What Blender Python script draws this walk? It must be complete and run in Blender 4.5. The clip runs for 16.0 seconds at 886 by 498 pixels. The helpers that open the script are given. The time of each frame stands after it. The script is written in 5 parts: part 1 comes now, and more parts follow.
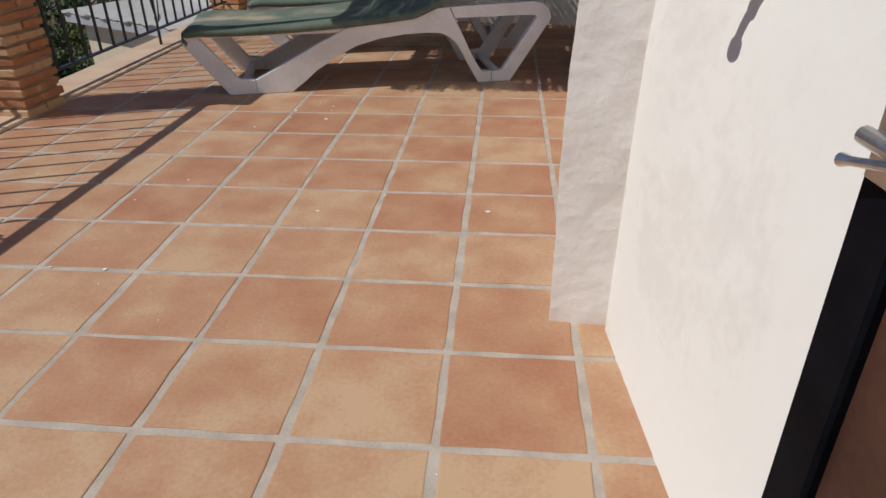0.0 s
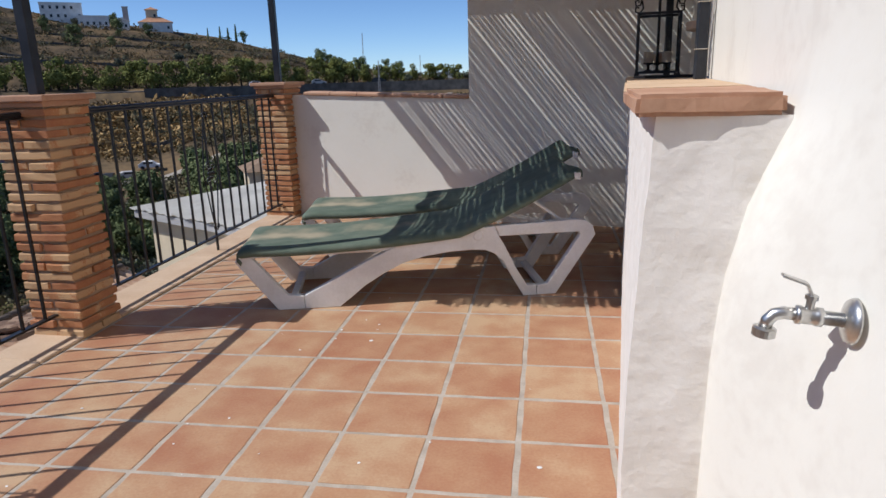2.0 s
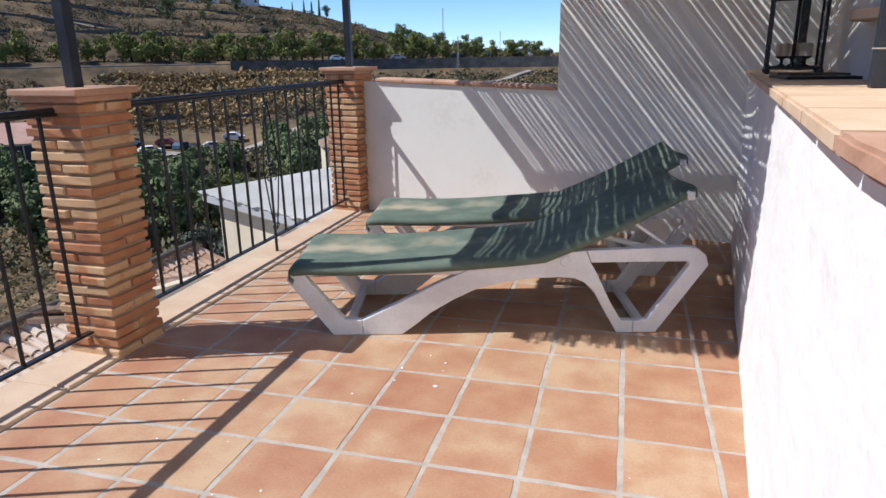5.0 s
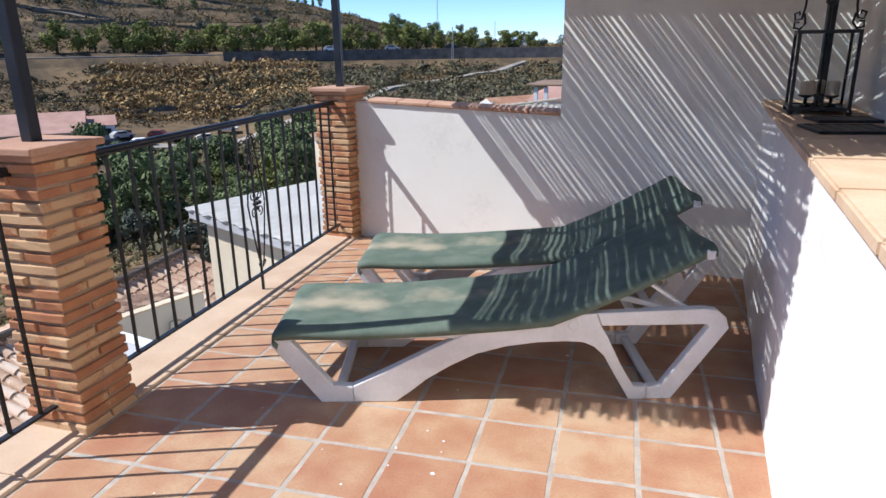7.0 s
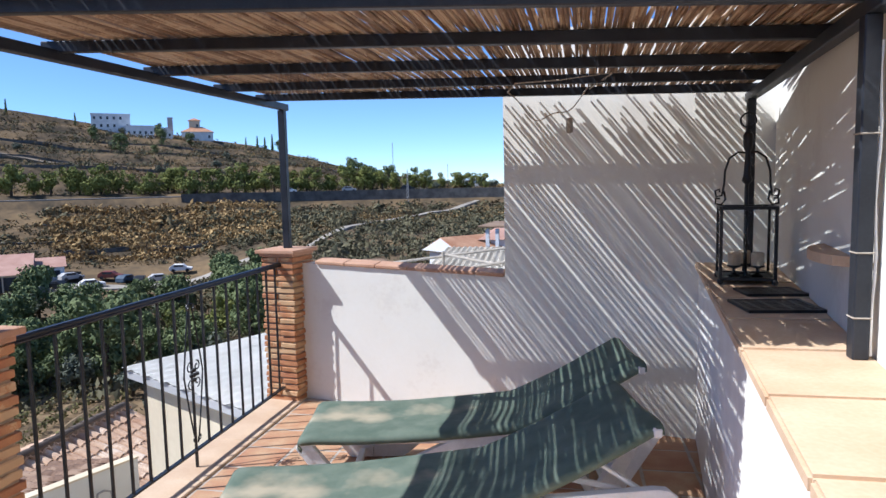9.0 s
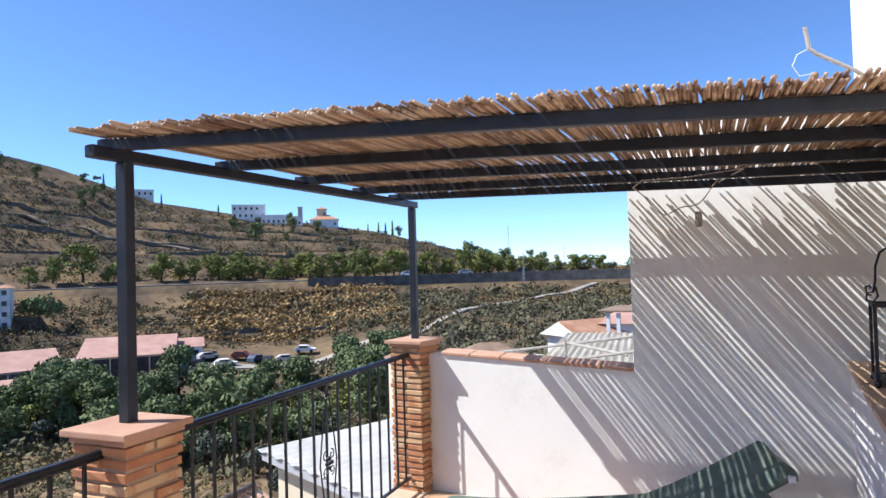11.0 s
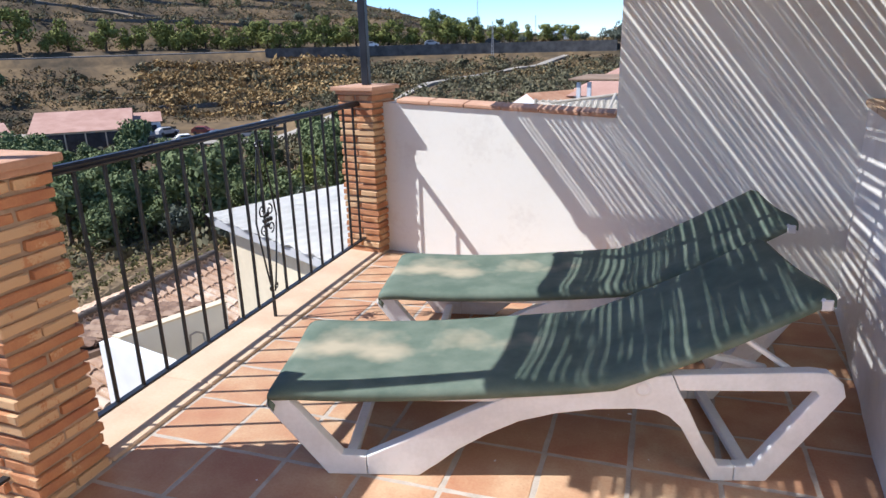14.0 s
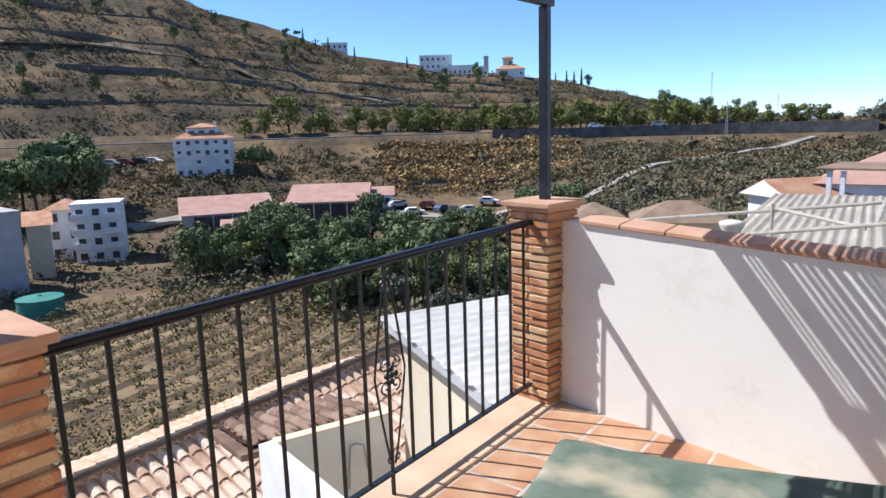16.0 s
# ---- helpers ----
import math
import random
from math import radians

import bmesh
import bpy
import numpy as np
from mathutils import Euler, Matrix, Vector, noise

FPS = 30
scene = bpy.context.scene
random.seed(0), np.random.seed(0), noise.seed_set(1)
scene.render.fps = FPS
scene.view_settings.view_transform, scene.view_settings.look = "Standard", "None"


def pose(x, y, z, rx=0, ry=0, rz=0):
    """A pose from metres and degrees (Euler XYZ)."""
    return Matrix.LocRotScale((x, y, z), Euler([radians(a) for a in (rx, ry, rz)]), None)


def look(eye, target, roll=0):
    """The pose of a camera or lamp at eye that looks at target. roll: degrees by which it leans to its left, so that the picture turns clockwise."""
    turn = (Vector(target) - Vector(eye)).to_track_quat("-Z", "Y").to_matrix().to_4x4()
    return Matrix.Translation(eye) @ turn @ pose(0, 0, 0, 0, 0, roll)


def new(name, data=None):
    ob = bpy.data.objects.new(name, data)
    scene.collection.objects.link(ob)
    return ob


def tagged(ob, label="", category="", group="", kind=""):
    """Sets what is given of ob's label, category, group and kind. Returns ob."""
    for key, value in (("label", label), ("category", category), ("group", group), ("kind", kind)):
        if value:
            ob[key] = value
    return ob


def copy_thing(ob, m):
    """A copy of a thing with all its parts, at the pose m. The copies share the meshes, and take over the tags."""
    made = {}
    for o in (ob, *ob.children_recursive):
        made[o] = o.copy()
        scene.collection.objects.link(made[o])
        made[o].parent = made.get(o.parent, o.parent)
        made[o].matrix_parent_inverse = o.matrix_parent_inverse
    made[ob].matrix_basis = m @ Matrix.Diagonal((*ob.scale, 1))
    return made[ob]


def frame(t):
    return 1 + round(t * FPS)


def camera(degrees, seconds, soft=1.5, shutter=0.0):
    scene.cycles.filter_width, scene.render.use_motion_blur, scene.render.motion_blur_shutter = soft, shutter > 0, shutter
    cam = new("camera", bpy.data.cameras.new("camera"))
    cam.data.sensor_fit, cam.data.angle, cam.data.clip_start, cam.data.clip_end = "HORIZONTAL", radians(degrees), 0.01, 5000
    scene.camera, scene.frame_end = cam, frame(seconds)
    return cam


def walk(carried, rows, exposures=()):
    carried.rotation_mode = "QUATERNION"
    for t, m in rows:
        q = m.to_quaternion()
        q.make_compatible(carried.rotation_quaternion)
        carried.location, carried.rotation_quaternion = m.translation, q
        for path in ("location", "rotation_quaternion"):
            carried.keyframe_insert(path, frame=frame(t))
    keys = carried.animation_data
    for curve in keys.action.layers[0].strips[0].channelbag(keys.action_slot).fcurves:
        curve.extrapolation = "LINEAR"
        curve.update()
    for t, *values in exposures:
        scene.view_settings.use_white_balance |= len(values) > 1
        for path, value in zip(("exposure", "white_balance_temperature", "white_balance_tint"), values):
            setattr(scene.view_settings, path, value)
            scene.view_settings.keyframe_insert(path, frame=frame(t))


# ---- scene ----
cam = camera(67.7, 16.0)
PATH = [
    (0, (0.114, -0.982, 1.005), (-0.051, 0.763, 0.044), -0.6),
    (0.5, (0.109, -0.955, 1.05), (-0.102, 0.838, 0.19), -1.0),
    (1, (0.102, -0.929, 1.122), (-0.136, 0.924, 0.408), -1.3),
    (1.5, (0.092, -0.874, 1.171), (-0.162, 1.018, 0.576), -0.7),
    (2, (0.084, -0.811, 1.251), (-0.22, 1.1, 0.746), -1.7),
    (2.5, (0.082, -0.678, 1.235), (-0.328, 1.221, 0.763), -1.2),
    (3, (0.029, -0.592, 1.238), (-0.423, 1.279, 0.697), -1.0),
    (3.5, (-0.017, -0.541, 1.252), (-0.496, 1.293, 0.613), -0.9),
    (4, (0.028, -0.493, 1.292), (-0.45, 1.362, 0.714), -2.0),
    (4.2, (0.001, -0.462, 1.299), (-0.473, 1.405, 0.762), -1.5),
    (6.3, (-0.103, 0.019, 1.472), (-0.666, 1.833, 0.845), -0.5),
    (6.5, (-0.134, 0.025, 1.502), (-0.616, 1.866, 0.885), -0.1),
    (7, (-0.148, 0.072, 1.565), (-0.643, 1.917, 0.972), -0.9),
    (7.5, (-0.106, 0.127, 1.611), (-0.633, 1.99, 1.11), -1.6),
    (8, (-0.09, 0.143, 1.662), (-0.551, 2.054, 1.295), -1.0),
    (8.5, (-0.09, 0.15, 1.713), (-0.491, 2.091, 1.445), -1.4),
    (9, (-0.091, 0.162, 1.746), (-0.472, 2.115, 1.549), -1.2),
    (9.5, (-0.094, 0.159, 1.799), (-0.492, 2.117, 1.702), -1.3),
    (9.7, (-0.082, 0.15, 1.792), (-0.499, 2.106, 1.786), -1.4),
    (11.8, (-0.19, 0.013, 1.847), (-1.002, 1.839, 1.909), -1.5),
    (12, (-0.201, 0.037, 1.821), (-0.993, 1.873, 1.755), -1.9),
    (12.5, (-0.192, 0.138, 1.701), (-0.934, 1.956, 1.321), -1.5),
    (13, (-0.257, 0.264, 1.611), (-0.896, 2.059, 1.002), -0.9),
    (13.5, (-0.292, 0.444, 1.557), (-0.748, 2.269, 0.877), -0.1),
    (14, (-0.292, 0.659, 1.549), (-0.897, 2.467, 0.945), -1.5),
    (14.5, (-0.43, 0.923, 1.609), (-1.252, 2.655, 1.041), -1.5),
    (15, (-0.642, 1.136, 1.628), (-1.523, 2.872, 1.17), -1.2),
    (15.5, (-0.668, 1.367, 1.683), (-1.566, 3.096, 1.234), -2.0),
    (16, (-0.472, 1.678, 1.695), (-1.66, 3.245, 1.331), -1.7),
]
EXPOSURES = [(0, -0.5, 6000, 10), (1.5, -0.33, 5900, 10), (3.5, 0.0, 5700, 10), (7, 0.38, 5550, 10), (9.5, 0.54, 5500, 10), (12, 0.82, 5700, 10), (14, 0.66, 5650, 10), (16, 0.6, 5700, 10)]
walk(cam, [(t, look(eye, target, roll)) for t, eye, target, roll in PATH], EXPOSURES)


# ---- light ----
SUN = Vector((-0.815, -0.29, 1.0)).normalized()
world = bpy.data.worlds.new("sky")
scene.world = world
world.use_nodes = True
sky = world.node_tree.nodes.new("ShaderNodeTexSky")
sky.sky_type, sky.sun_disc = "NISHITA", False
sky.sun_elevation = math.asin(SUN.z)
sky.sun_rotation = math.atan2(SUN.x, SUN.y)
sky.altitude, sky.air_density, sky.dust_density, sky.ozone_density = 1500, 0.72, 0.0, 5.0
background = world.node_tree.nodes["Background"]
world.node_tree.links.new(sky.outputs[0], background.inputs[0])
background.inputs[1].default_value = 0.135
sun_data = bpy.data.lights.new("sun", "SUN")
sun_data.energy, sun_data.angle, sun_data.color = 5.0, radians(0.4), (1.0, 0.935, 0.85)
sun = new("sun", sun_data)
sun.rotation_euler = SUN.to_track_quat("Z", "Y").to_euler()
sun.location = (-6, -2, 9)


# ---- materials ----
def material(name, colours, scale=6.0, detail_scale=60.0, rough=0.8, bump=0.3, metal=0.0, random_piece=0.0, spec=0.3, mid=0.5, island=False, bump_dist=0.01, pits=0.0):
    """A surface mixed from two or three colours by a broad and a fine noise, with relief."""
    m = bpy.data.materials.new(name)
    m.use_nodes = True
    nodes, links = m.node_tree.nodes, m.node_tree.links
    bsdf = nodes["Principled BSDF"]
    coord = nodes.new("ShaderNodeTexCoord")
    geo = nodes.new("ShaderNodeNewGeometry")
    broad = nodes.new("ShaderNodeTexNoise")
    broad.inputs["Scale"].default_value, broad.inputs["Detail"].default_value = scale, 5
    fine = nodes.new("ShaderNodeTexNoise")
    fine.inputs["Scale"].default_value, fine.inputs["Detail"].default_value = detail_scale, 4
    for n in (broad, fine):
        links.new(geo.outputs["Position"], n.inputs["Vector"])
    mix = nodes.new("ShaderNodeMath")
    mix.operation = "MULTIPLY_ADD"
    mix.inputs[1].default_value = 0.35
    links.new(fine.outputs[0], mix.inputs[0])
    links.new(broad.outputs[0], mix.inputs[2])
    value = mix.outputs[0]
    if random_piece:
        info = nodes.new("ShaderNodeObjectInfo")
        add = nodes.new("ShaderNodeMath")
        add.operation = "MULTIPLY_ADD"
        add.inputs[1].default_value = random_piece
        links.new(geo.outputs["Random Per Island"] if island else info.outputs["Random"], add.inputs[0])
        links.new(value, add.inputs[2])
        value = add.outputs[0]
    ramp = nodes.new("ShaderNodeValToRGB")
    centre = 0.675 + random_piece * 0.5
    spread = 0.18 + random_piece * 0.4
    ramp.color_ramp.elements[0].position = max(0.0, centre - spread)
    ramp.color_ramp.elements[1].position = min(1.0, centre + spread)
    ramp.color_ramp.elements[0].color = (*colours[0], 1)
    ramp.color_ramp.elements[1].color = (*colours[-1], 1)
    if len(colours) == 3:
        e = ramp.color_ramp.elements.new(max(0.01, min(0.99, centre + (mid - 0.5) * spread)))
        e.color = (*colours[1], 1)
    links.new(value, ramp.inputs[0])
    colour = ramp.outputs[0]
    if pits:
        # small dark pits and grains of dirt, gathered in patches
        cells = nodes.new("ShaderNodeTexVoronoi")
        cells.inputs["Scale"].default_value = 46
        links.new(geo.outputs["Position"], cells.inputs["Vector"])
        near = nodes.new("ShaderNodeMath")
        near.operation = "MULTIPLY_ADD"
        near.inputs[1].default_value = -0.22
        links.new(broad.outputs[0], near.inputs[0])
        links.new(cells.outputs["Distance"], near.inputs[2])
        spread_pits = nodes.new("ShaderNodeMapRange")
        spread_pits.inputs[1].default_value, spread_pits.inputs[2].default_value = -0.10, 0.02
        spread_pits.inputs[3].default_value, spread_pits.inputs[4].default_value = pits, 0.0
        links.new(near.outputs[0], spread_pits.inputs[0])
        dirty = nodes.new("ShaderNodeMix")
        dirty.data_type = "RGBA"
        links.new(spread_pits.outputs[0], dirty.inputs[0])
        links.new(colour, dirty.inputs[6])
        dirty.inputs[7].default_value = (0.13, 0.07, 0.04, 1)
        colour = dirty.outputs[2]
    links.new(colour, bsdf.inputs["Base Color"])
    bsdf.inputs["Roughness"].default_value = rough
    bsdf.inputs["Metallic"].default_value = metal
    bsdf.inputs["Specular IOR Level"].default_value = spec
    if bump:
        b = nodes.new("ShaderNodeBump")
        b.inputs["Strength"].default_value, b.inputs["Distance"].default_value = bump, bump_dist
        links.new(mix.outputs[0], b.inputs["Height"])
        links.new(b.outputs[0], bsdf.inputs["Normal"])
    return m


TERRACOTTA = material("terracotta_tile", [(0.365, 0.165, 0.090), (0.432, 0.242, 0.134), (0.495, 0.330, 0.195)], 5, 90, 0.62, 0.45, random_piece=0.24, pits=0.35, bump_dist=0.004)
GROUT = material("grey_grout", [(0.36, 0.305, 0.245), (0.485, 0.42, 0.345)], 12, 120, 0.95, 0.6, bump_dist=0.005)
COPING = material("terracotta_coping", [(0.55, 0.37, 0.225), (0.67, 0.50, 0.335)], 5, 80, 0.7, 0.25, random_piece=0.12, bump_dist=0.004)
WALLCAP = material("terracotta_cap", [(0.40, 0.215, 0.13), (0.52, 0.32, 0.21)], 5, 80, 0.75, 0.3, random_piece=0.15, bump_dist=0.005)
BLACK = material("black_door_paint", [(0.0025, 0.003, 0.005), (0.006, 0.007, 0.010)], 10, 140, 0.55, 0.1, spec=0.04, bump_dist=0.001)
KERB = material("kerb_slab", [(0.50, 0.345, 0.222), (0.60, 0.445, 0.302)], 4, 70, 0.75, 0.25, random_piece=0.08, bump_dist=0.004)
PLASTER = material("white_plaster", [(0.735, 0.700, 0.625), (0.785, 0.757, 0.680), (0.80, 0.777, 0.705)], 3, 30, 0.9, 0.22, spec=0.15, mid=0.2, bump_dist=0.010)
ROUGH_PLASTER = material("rough_white_plaster", [(0.76, 0.72, 0.66), (0.82, 0.785, 0.735)], 6, 30, 0.92, 0.6, spec=0.15, bump_dist=0.014)
BRICK = material("brick", [(0.36, 0.15, 0.075), (0.46, 0.22, 0.10), (0.54, 0.345, 0.185)], 9, 110, 0.88, 0.7, random_piece=0.5, bump_dist=0.006)
MORTAR = material("brick_mortar", [(0.30, 0.21, 0.14), (0.40, 0.29, 0.20)], 10, 90, 0.95, 0.7)
IRON = material("black_iron", [(0.006, 0.0065, 0.008), (0.016, 0.017, 0.019)], 20, 160, 0.42, 0.15, spec=0.5, bump_dist=0.002)
STEEL = material("black_painted_steel", [(0.012, 0.014, 0.019), (0.026, 0.029, 0.036)], 8, 120, 0.42, 0.12, spec=0.35, bump_dist=0.002)
REED = material("dry_reed", [(0.15, 0.090, 0.055), (0.29, 0.190, 0.120), (0.46, 0.335, 0.22)], 6, 60, 0.7, 0.4, random_piece=0.5, bump_dist=0.003)
REED_JOINED = material("dry_reed_layer", [(0.15, 0.090, 0.055), (0.29, 0.190, 0.120), (0.46, 0.335, 0.22)], 6, 60, 0.7, 0.4, random_piece=0.5, island=True, bump_dist=0.003)
CHROME = material("chrome", [(0.50, 0.49, 0.47), (0.68, 0.67, 0.65)], 40, 200, 0.34, 0.12, metal=1.0, bump_dist=0.001)
WHITE_PLASTIC = material("white_plastic", [(0.66, 0.65, 0.62), (0.80, 0.79, 0.77)], 5, 60, 0.5, 0.12, spec=0.4, bump_dist=0.003)
CANDLE = material("candle_wax", [(0.55, 0.42, 0.28), (0.65, 0.52, 0.38)], 20, 90, 0.6, 0.1)
BROWN = material("brown_panel", [(0.05, 0.022, 0.014), (0.09, 0.04, 0.025)], 6, 80, 0.55, 0.2)
CABLE = material("pale_cable", [(0.35, 0.30, 0.24), (0.45, 0.40, 0.33)], 20, 90, 0.6, 0.1)


def fabric_material():
    """Green woven sling, bleached to a pale tan along the worn middle."""
    m = material("green_sling", [(0.090, 0.122, 0.090), (0.145, 0.176, 0.132)], 9, 300, 0.75, 0.25, spec=0.25, bump_dist=0.002)
    nodes, links = m.node_tree.nodes, m.node_tree.links
    bsdf = nodes["Principled BSDF"]
    ramp = [n for n in nodes if n.type == "VALTORGB"][0]
    coord = nodes.new("ShaderNodeTexCoord")
    noise_node = nodes.new("ShaderNodeTexNoise")
    noise_node.inputs["Scale"].default_value, noise_node.inputs["Detail"].default_value = 4.5, 3
    links.new(coord.outputs["Object"], noise_node.inputs["Vector"])
    split = nodes.new("ShaderNodeSeparateXYZ")
    links.new(coord.outputs["Object"], split.inputs[0])
    # distance from the worn line across the sling's width and along its length
    dist = nodes.new("ShaderNodeMath"); dist.operation = "SUBTRACT"
    links.new(split.outputs[1], dist.inputs[0]); dist.inputs[1].default_value = 0.36
    absd = nodes.new("ShaderNodeMath"); absd.operation = "ABSOLUTE"
    links.new(dist.outputs[0], absd.inputs[0])
    mapd = nodes.new("ShaderNodeMapRange")
    mapd.inputs[1].default_value, mapd.inputs[2].default_value, mapd.inputs[3].default_value, mapd.inputs[4].default_value = 0.02, 0.17, 0.30, -0.05
    links.new(absd.outputs[0], mapd.inputs[0])
    add = nodes.new("ShaderNodeMath"); add.operation = "ADD"
    links.new(noise_node.outputs[0], add.inputs[0]); links.new(mapd.outputs[0], add.inputs[1])
    along = nodes.new("ShaderNodeMapRange")
    along.inputs[1].default_value, along.inputs[2].default_value, along.inputs[3].default_value, along.inputs[4].default_value = 0.55, 1.0, 0.0, -0.35
    links.new(split.outputs[0], along.inputs[0])
    both = nodes.new("ShaderNodeMath"); both.operation = "ADD"
    links.new(add.outputs[0], both.inputs[0]); links.new(along.outputs[0], both.inputs[1])
    add = both
    worn = nodes.new("ShaderNodeMapRange")
    worn.inputs[1].default_value, worn.inputs[2].default_value, worn.inputs[3].default_value, worn.inputs[4].default_value = 0.56, 0.88, 0.0, 0.80
    links.new(add.outputs[0], worn.inputs[0])
    mixer = nodes.new("ShaderNodeMix"); mixer.data_type = "RGBA"
    links.new(worn.outputs[0], mixer.inputs[0]); links.new(ramp.outputs[0], mixer.inputs[6])
    mixer.inputs[7].default_value = (0.44, 0.37, 0.255, 1)
    links.new(mixer.outputs[2], bsdf.inputs["Base Color"])
    return m


SLING = fabric_material()


def glass_material():
    m = bpy.data.materials.new("clear_glass")
    m.use_nodes = True
    b = m.node_tree.nodes["Principled BSDF"]
    b.inputs["Base Color"].default_value = (0.95, 0.97, 0.97, 1)
    b.inputs["Roughness"].default_value, b.inputs["Transmission Weight"].default_value, b.inputs["IOR"].default_value = 0.02, 1.0, 1.1
    return m


GLASS = glass_material()


# ---- mesh tools ----
def part(name, bm, mat, parent=None, label="", smooth=False):
    me = bpy.data.meshes.new(name)
    bm.to_mesh(me)
    bm.free()
    if smooth:
        me.shade_smooth()
    me.materials.append(mat)
    ob = new(name, me)
    ob.parent = parent
    if label:
        ob["label"] = label
    return ob


def shared(name, me, parent, m):
    """An object of its own on a mesh that alike pieces share."""
    ob = new(name, me)
    ob.parent = parent
    ob.matrix_basis = m
    return ob


def thing(name, m, label, category, group="", kind=""):
    ob = new(name)
    ob.matrix_basis = m
    ob.empty_display_size = 0.1
    return tagged(ob, label, category, group, kind)


def box(bm, a, b, m=None, bevel=0.0, segments=1):
    made = bmesh.ops.create_cube(bm, size=1)["verts"]
    for v in made:
        v.co = Vector([(a[i] + b[i]) / 2 + v.co[i] * (b[i] - a[i]) for i in range(3)])
    if bevel:
        edges = list({e for v in made for e in v.link_edges})
        out = bmesh.ops.bevel(bm, geom=edges, offset=bevel, segments=segments, affect="EDGES", profile=0.6)
        made = list({v for f in out["faces"] for v in f.verts} | {v for v in made if v.is_valid})
    if m is not None:
        for v in made:
            v.co = m @ v.co
    return made


def boxed(a, b, bevel=0.0, m=None, segments=1):
    bm = bmesh.new()
    box(bm, a, b, m, bevel, segments)
    return bm


def slab(bm, outline, z0, z1):
    """An upright prism over an outline in plan; z0 and z1 are numbers or lists, a height for each corner."""
    n = len(outline)
    lo = [z0] * n if not isinstance(z0, (list, tuple)) else z0
    hi = [z1] * n if not isinstance(z1, (list, tuple)) else z1
    low = [bm.verts.new((x, y, z)) for (x, y), z in zip(outline, lo)]
    top = [bm.verts.new((x, y, z)) for (x, y), z in zip(outline, hi)]
    bm.faces.new(top)
    bm.faces.new(low[::-1])
    for i in range(n):
        bm.faces.new((low[i], low[(i + 1) % n], top[(i + 1) % n], top[i]))
    bmesh.ops.recalc_face_normals(bm, faces=bm.faces)
    return bm


def profile(bm, outline, y0, y1, bevel=0.0):
    """A plate whose outline stands in the x-z plane, from y0 to y1."""
    front = [bm.verts.new((x, y0, z)) for x, z in outline]
    back = [bm.verts.new((x, y1, z)) for x, z in outline]
    n = len(outline)
    faces = [bm.faces.new(front), bm.faces.new(back[::-1])]
    for i in range(n):
        faces.append(bm.faces.new((front[i], back[i], back[(i + 1) % n], front[(i + 1) % n])))
    bmesh.ops.recalc_face_normals(bm, faces=faces)
    if bevel:
        rim = [e for e in {e for f in faces[:2] for e in f.edges}]
        bmesh.ops.bevel(bm, geom=rim, offset=bevel, segments=2, affect="EDGES", profile=0.6)
    return bm


def tube(bm, points, radius, sides=8, closed=False, caps=True):
    """A round bar along points; radius is a number or a list."""
    pts = [Vector(p) for p in points]
    n = len(pts)
    rad = [radius] * n if not isinstance(radius, (list, tuple)) else radius
    rings = []
    up = Vector((0, 0, 1))
    for i, p in enumerate(pts):
        if closed:
            d = pts[(i + 1) % n] - pts[i - 1]
        else:
            d = pts[min(i + 1, n - 1)] - pts[max(i - 1, 0)]
        d.normalize()
        a = d.cross(up)
        if a.length < 0.05:
            a = d.cross(Vector((1, 0, 0)))
        a.normalize()
        b = a.cross(d).normalized()
        if rings and a.dot(last) < 0:
            a, b = -a, -b
        last = a
        rings.append([bm.verts.new(p + rad[i] * (math.cos(2 * math.pi * k / sides) * a + math.sin(2 * math.pi * k / sides) * b)) for k in range(sides)])
    for i in range(n if closed else n - 1):
        r0, r1 = rings[i], rings[(i + 1) % n]
        for k in range(sides):
            bm.faces.new((r0[k], r0[(k + 1) % sides], r1[(k + 1) % sides], r1[k]))
    if caps and not closed:
        bm.faces.new(rings[0][::-1])
        bm.faces.new(rings[-1])
    return bm


def lathe(bm, rows, m=None, sides=20):
    """A turned piece: rows of radius and height round the z axis."""
    rings = []
    for r, z in rows:
        rings.append([bm.verts.new((m or Matrix()) @ Vector((r * math.cos(2 * math.pi * k / sides), r * math.sin(2 * math.pi * k / sides), z))) for k in range(sides)])
    for r0, r1 in zip(rings, rings[1:]):
        for k in range(sides):
            bm.faces.new((r0[k], r0[(k + 1) % sides], r1[(k + 1) % sides], r1[k]))
    bm.faces.new(rings[0][::-1])
    bm.faces.new(rings[-1])
    return bm


def beam_between(bm, p, q, w, h, bevel=0.004):
    """A square bar from p to q, w wide and h high."""
    p, q = Vector(p), Vector(q)
    d = q - p
    x = d.normalized()
    y = Vector((0, 0, 1)).cross(x)
    if y.length < 1e-3:
        y = Vector((0, 1, 0))
    y.normalize()
    z = x.cross(y)
    m = Matrix(((x.x, y.x, z.x, p.x), (x.y, y.y, z.y, p.y), (x.z, y.z, z.z, p.z), (0, 0, 0, 1)))
    return box(bm, (0, -w / 2, -h / 2), (d.length, w / 2, h / 2), m, bevel)


# ---- the plan ----
PITCH = 0.32
RAIL_X = -2.39


def back_y(x):
    """The face of the back wall."""
    return 5.185 - 0.165 * (x + 2.255)


def parapet_x(y):
    """The face of the low wall in front of the house."""
    return 0.252 + 0.113 * (y - 0.482)


def house_x(y):
    """The house wall behind the low wall."""
    return 0.50 + 0.158 * (y - 0.46)


